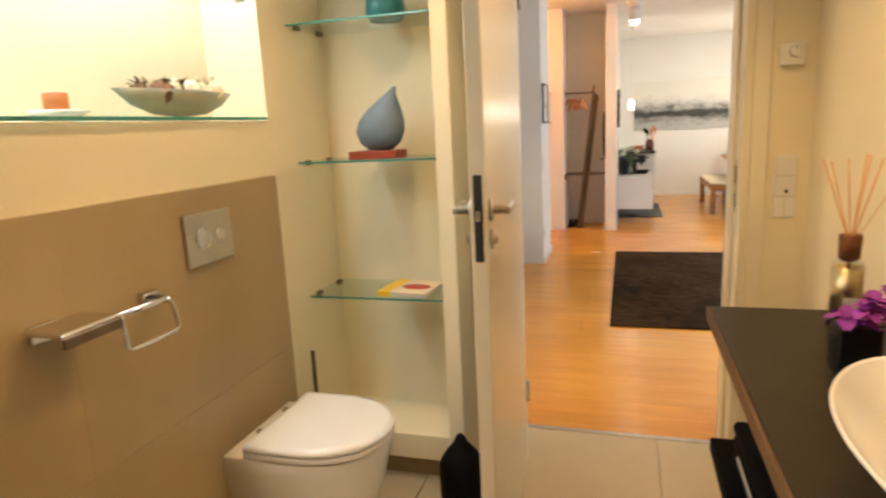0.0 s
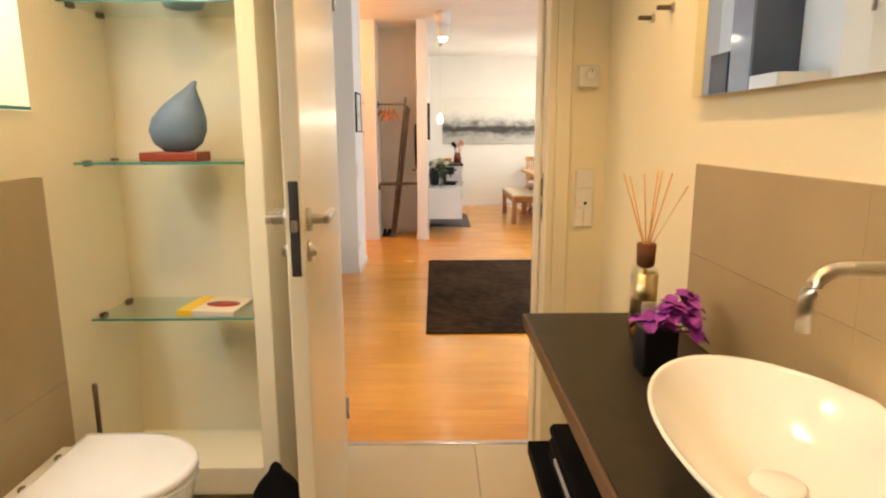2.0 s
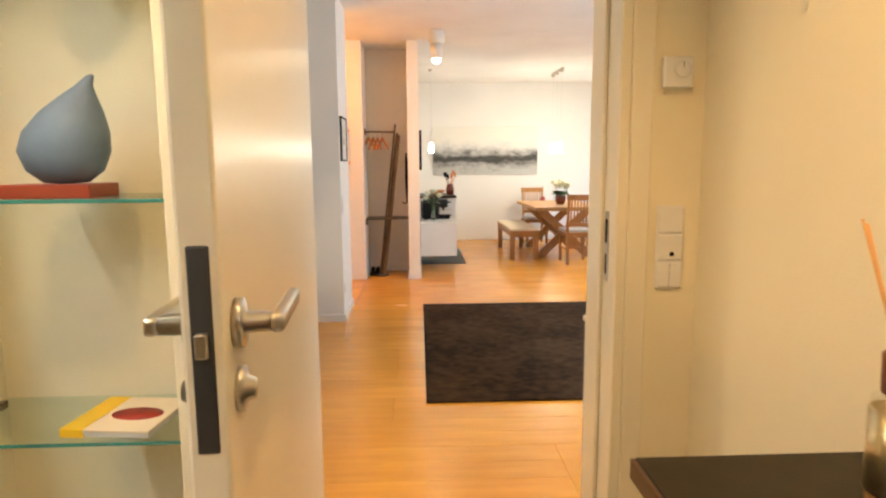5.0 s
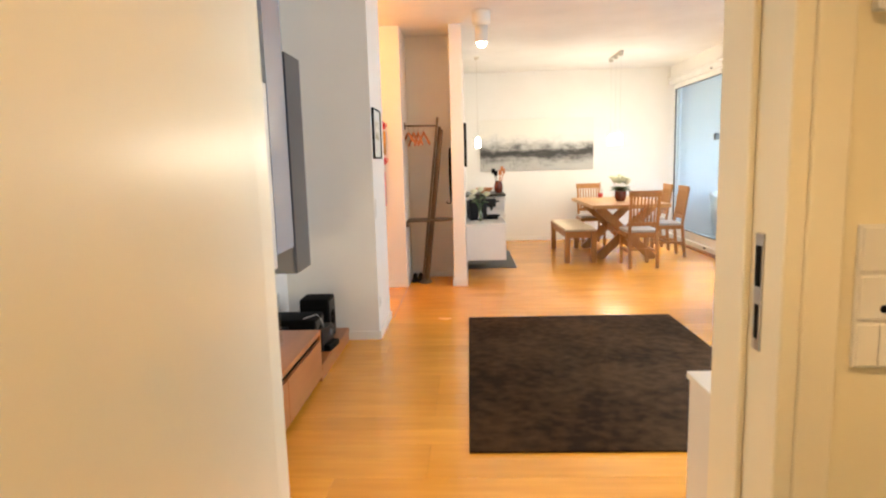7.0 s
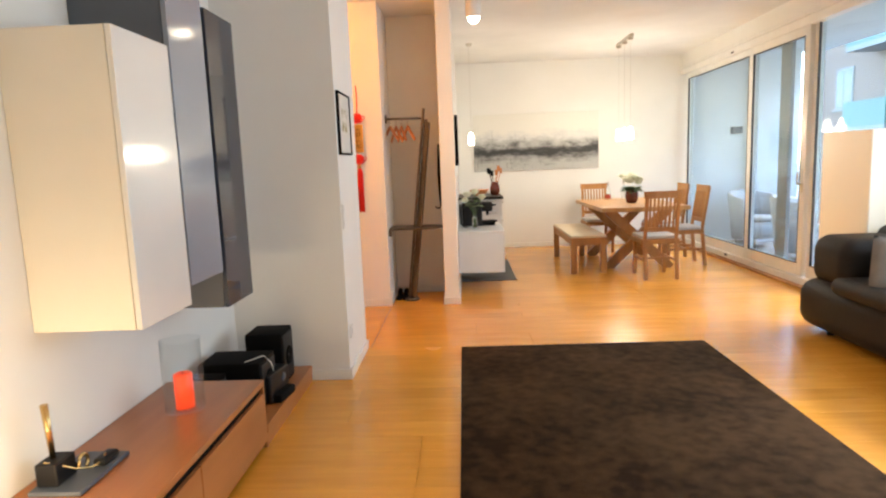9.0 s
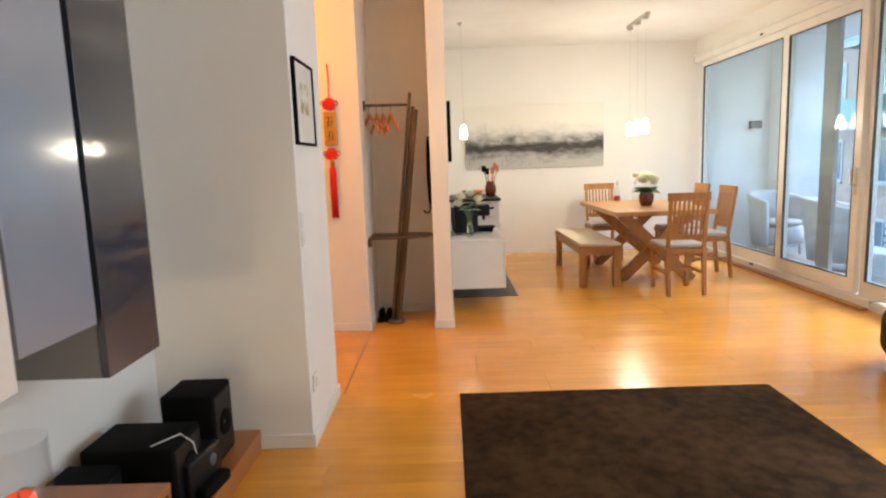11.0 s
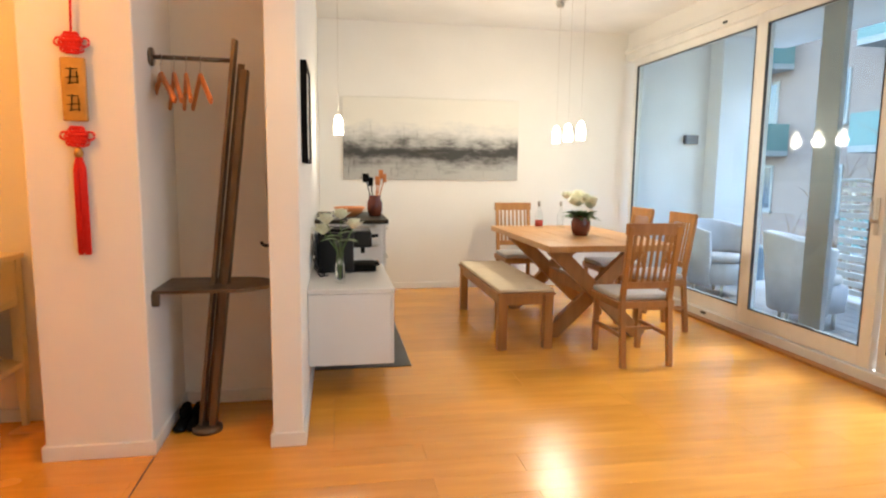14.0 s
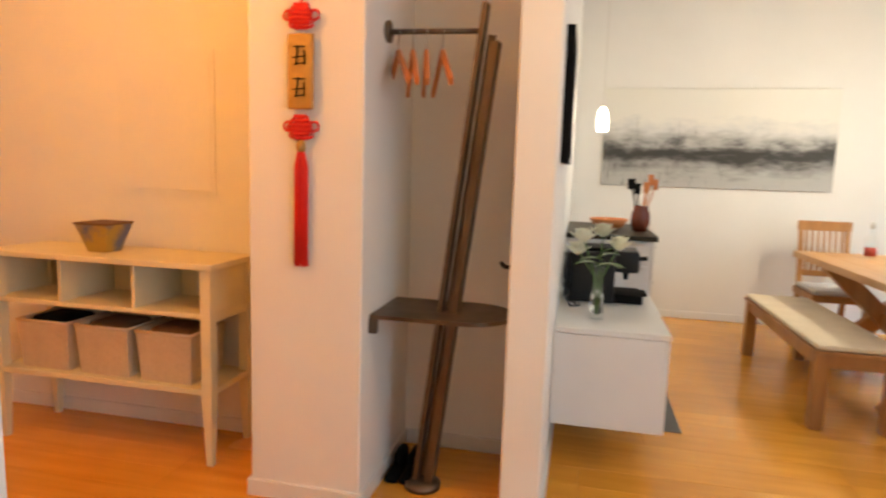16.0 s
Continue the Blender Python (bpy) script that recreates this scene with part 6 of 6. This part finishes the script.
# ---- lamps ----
# fixture at y 3.75 is an added, unseen twin of the one at 7.9
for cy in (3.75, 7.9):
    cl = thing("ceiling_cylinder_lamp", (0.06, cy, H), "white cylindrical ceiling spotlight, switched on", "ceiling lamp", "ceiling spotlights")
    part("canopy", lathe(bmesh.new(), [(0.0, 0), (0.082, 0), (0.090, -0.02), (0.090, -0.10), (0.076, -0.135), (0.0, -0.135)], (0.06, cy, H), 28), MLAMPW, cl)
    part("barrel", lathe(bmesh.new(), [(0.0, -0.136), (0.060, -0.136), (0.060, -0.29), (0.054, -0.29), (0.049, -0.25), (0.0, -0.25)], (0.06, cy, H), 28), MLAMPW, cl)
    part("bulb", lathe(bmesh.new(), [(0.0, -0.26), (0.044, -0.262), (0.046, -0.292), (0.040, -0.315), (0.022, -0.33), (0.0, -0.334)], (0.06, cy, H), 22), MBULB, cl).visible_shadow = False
pl = thing("pendant_lamp", (1.98, 10.7, H), "three slim glass pendants on a steel ceiling bar", "pendant lamp")
part("ceiling_bar", bx((1.955, 10.36, H - 0.03), (2.005, 11.04, H), 0.006), MSTEEL, pl)
for py in (10.42, 10.7, 10.98):
    part("canopy_disc", lathe(bmesh.new(), [(0.0, 0), (0.035, 0), (0.03, -0.03), (0.0, -0.035)], (1.98, py, H - 0.03), 16), MSTEEL, pl)
    part("wire", tube(bmesh.new(), [(1.98, py, H - 0.06), (1.98, py, 1.70)], 0.0015, 5), MSTEEL, pl)
    g = part("glass_shade", lathe(bmesh.new(), [(0.012, 0.15), (0.03, 0.12), (0.036, 0.05), (0.034, 0.0), (0.0, 0.0)], (1.98, py, 1.51), 20), MBULB, pl, "glowing white glass shade")
    g.visible_shadow = False
ps = thing("pendant_lamp", (0.05, 10.55, H), "single slim glass pendant above the worktop", "pendant lamp")
part("canopy_disc", lathe(bmesh.new(), [(0.0, 0), (0.035, 0), (0.03, -0.03), (0.0, -0.035)], (0.05, 10.55, H), 16), MSTEEL, ps)
part("wire", tube(bmesh.new(), [(0.05, 10.55, H - 0.03), (0.05, 10.55, 1.70)], 0.0015, 5), MSTEEL, ps)
g = part("glass_shade", lathe(bmesh.new(), [(0.012, 0.15), (0.03, 0.12), (0.036, 0.05), (0.034, 0.0), (0.0, 0.0)], (0.05, 10.55, 1.52), 20), MBULB, ps, "glowing white glass shade")
g.visible_shadow = False
hl = thing("hall_lamp", (-1.75, 7.6, H), "warm glass pendant in the hall", "pendant lamp")
part("wire", tube(bmesh.new(), [(-1.75, 7.6, H), (-1.75, 7.6, 2.4)], 0.003, 6), MDARK, hl)
hg = bmesh.new()
bmesh.ops.create_uvsphere(hg, u_segments=20, v_segments=12, radius=0.09)
hg.transform(Matrix.Translation((-1.75, 7.6, 2.3)))
g = part("globe", hg, glow("hall_globe", (1.0, 0.55, 0.22), 0.9), hl)
g.visible_shadow = False
fl = thing("floor_lamp", (2.95, 7.52, 0), "tall square floor lamp with cream paper shade", "floor lamp")
g = part("shade", bx((2.80, 7.22, 0.52), (3.10, 7.82, 1.43), 0.012, 3), MSHADE, fl, "cream paper shade, faintly lit")
g.visible_shadow = False
part("stem", tube(bmesh.new(), [(2.95, 7.52, 0.02), (2.95, 7.52, 0.53)], 0.012), MSTEEL, fl)
part("base", lathe(bmesh.new(), [(0.0, 0), (0.14, 0), (0.14, 0.015), (0.0, 0.02)], (2.95, 7.52, 0.001), 28), MSTEEL, fl)

# ---- sofa and white side unit ----
sofa = thing("sofa", (2.72, 6.2, 0), "dark brown leather sofa with rounded arm", "sofa")
part("base", bx((2.38, 4.9, 0.025), (3.12, 7.36, 0.38), 0.12, 6), MLEA, sofa)
part("arm", bx((2.45, 6.86, 0.34), (3.10, 7.32, 0.70), 0.11, 6), MLEA, sofa)
part("backrest", bx((2.86, 4.95, 0.34), (3.14, 7.30, 0.76), 0.10, 6), MLEA, sofa)
part("seat_cushion", bx((2.34, 4.95, 0.34), (2.90, 6.88, 0.46), 0.06, 5), MLEA, sofa)
for lx in (2.42, 3.02):
    for ly in (5.0, 7.18):
        part("foot", lathe(bmesh.new(), [(0.025, 0), (0.03, 0.05)], (lx + (0.08 if lx < 2.6 else 0), ly - 0.1, 0), 12), MMATT, sofa)


def pillow(label, c, s, turn, mat):
    p = bmesh.new()
    bmesh.ops.create_grid(p, x_segments=12, y_segments=12, size=0.5)
    top = [v for v in p.verts]
    r = bmesh.ops.duplicate(p, geom=list(p.verts) + list(p.edges) + list(p.faces))
    low_v = [g for g in r["geom"] if isinstance(g, bmesh.types.BMVert)]
    for v in top:
        v.co.z = 0.22 * max((1 - abs(2 * v.co.x) ** 3) * (1 - abs(2 * v.co.y) ** 3), 0) ** 0.6
    for v in low_v:
        v.co.z = -0.22 * max((1 - abs(2 * v.co.x) ** 3) * (1 - abs(2 * v.co.y) ** 3), 0) ** 0.6
    bmesh.ops.remove_doubles(p, verts=list(p.verts), dist=1e-4)
    bmesh.ops.recalc_face_normals(p, faces=list(p.faces))
    for f in p.faces:
        f.smooth = True
    m = Matrix.Translation(c) @ Euler([radians(a) for a in turn]).to_matrix().to_4x4() @ Matrix.Scale(s, 4)
    solid("cushion", merge(bmesh.new(), p, m), mat, label, "cushion")


pillow("pale grey scatter cushion standing on the sofa", (2.80, 6.66, 0.66), 0.42, (70, 45, 10), MGFAB)
pillow("dark grey patterned scatter cushion on the sofa", (2.62, 6.55, 0.56), 0.38, (60, 10, -20), MPILLOW)
pillow("rust-brown scatter cushion on the sofa", (2.72, 6.30, 0.60), 0.36, (70, 0, 60), MWOODB)
wu = thing("white_side_unit", (0.80, 3.3, 0), "low white lacquered side unit beside the door", "side table")
part("top", bx((0.468, 3.03, 0.765), (1.0, 3.42, 0.785), 0.004), MKITCH, wu)
part("body", bx((0.474, 3.036, 0.0), (0.994, 3.414, 0.764), 0.003), MKITCH, wu)

# ---- floor pieces ----
tiles = thing("floor_tiling", (0, 1, 0), "large pale beige floor tiles of the bathroom", "floor tiles", kind="structure")
ys = YL + 0.025
while ys > -1.65:
    ye = max(ys - 0.9, -1.65)
    for xs, xe in ((-1.20, -0.78), (-0.777, 0.12), (0.123, 0.59)):
        part("tile", bx((xs, ye + 0.0015, -0.010), (xe, ys - 0.0015, 0.0), 0.001), MFTILE, tiles)
    ys = ye
parq = thing("parquet", (1, 7, 0), "honey-coloured beech strip parquet", "parquet", kind="structure")
random.seed(77)
plank_mesh = {}


def plank_at(x0, x1, y0, w):
    key = round(x1 - x0, 2)
    if key not in plank_mesh:
        me = bpy.data.meshes.new("plank")
        b = bx((0, 0, -0.012), (key - 0.0008, w - 0.0008, 0.0), 0.0006, 1)
        b.to_mesh(me)
        b.free()
        me.materials.append(MPARQ)
        plank_mesh[key] = me
    ob = new("plank", plank_mesh[key])
    ob.parent = parq
    ob.location = Vector((x0, y0, 0)) - parq.location


PW = 0.16
rest = bmesh.new()
yr = YL + 0.055
row = 0
while yr < BY:
    w = min(PW, BY - yr)
    xa = -1.5 if yr < 6.3 else (-3.6 if yr < 8.85 else -0.9)
    xb = WX
    x = xa
    first = round(random.choice((0.4, 0.8, 1.2)), 2)
    while x < xb - 0.001:
        step = first if x == xa else 1.6
        xe = min(x + step, xb)
        if w == PW and x > -1.6:
            plank_at(x, xe, yr, w)
        else:
            rbox(rest, (x, yr, -0.012), (xe - 0.0008, yr + w - 0.0008, 0.0), 0.0006, 1)
        x = xe
    yr += w
    row += 1
tagged(part("plank_rest", rest, MPARQ, parq), kind="stuff")
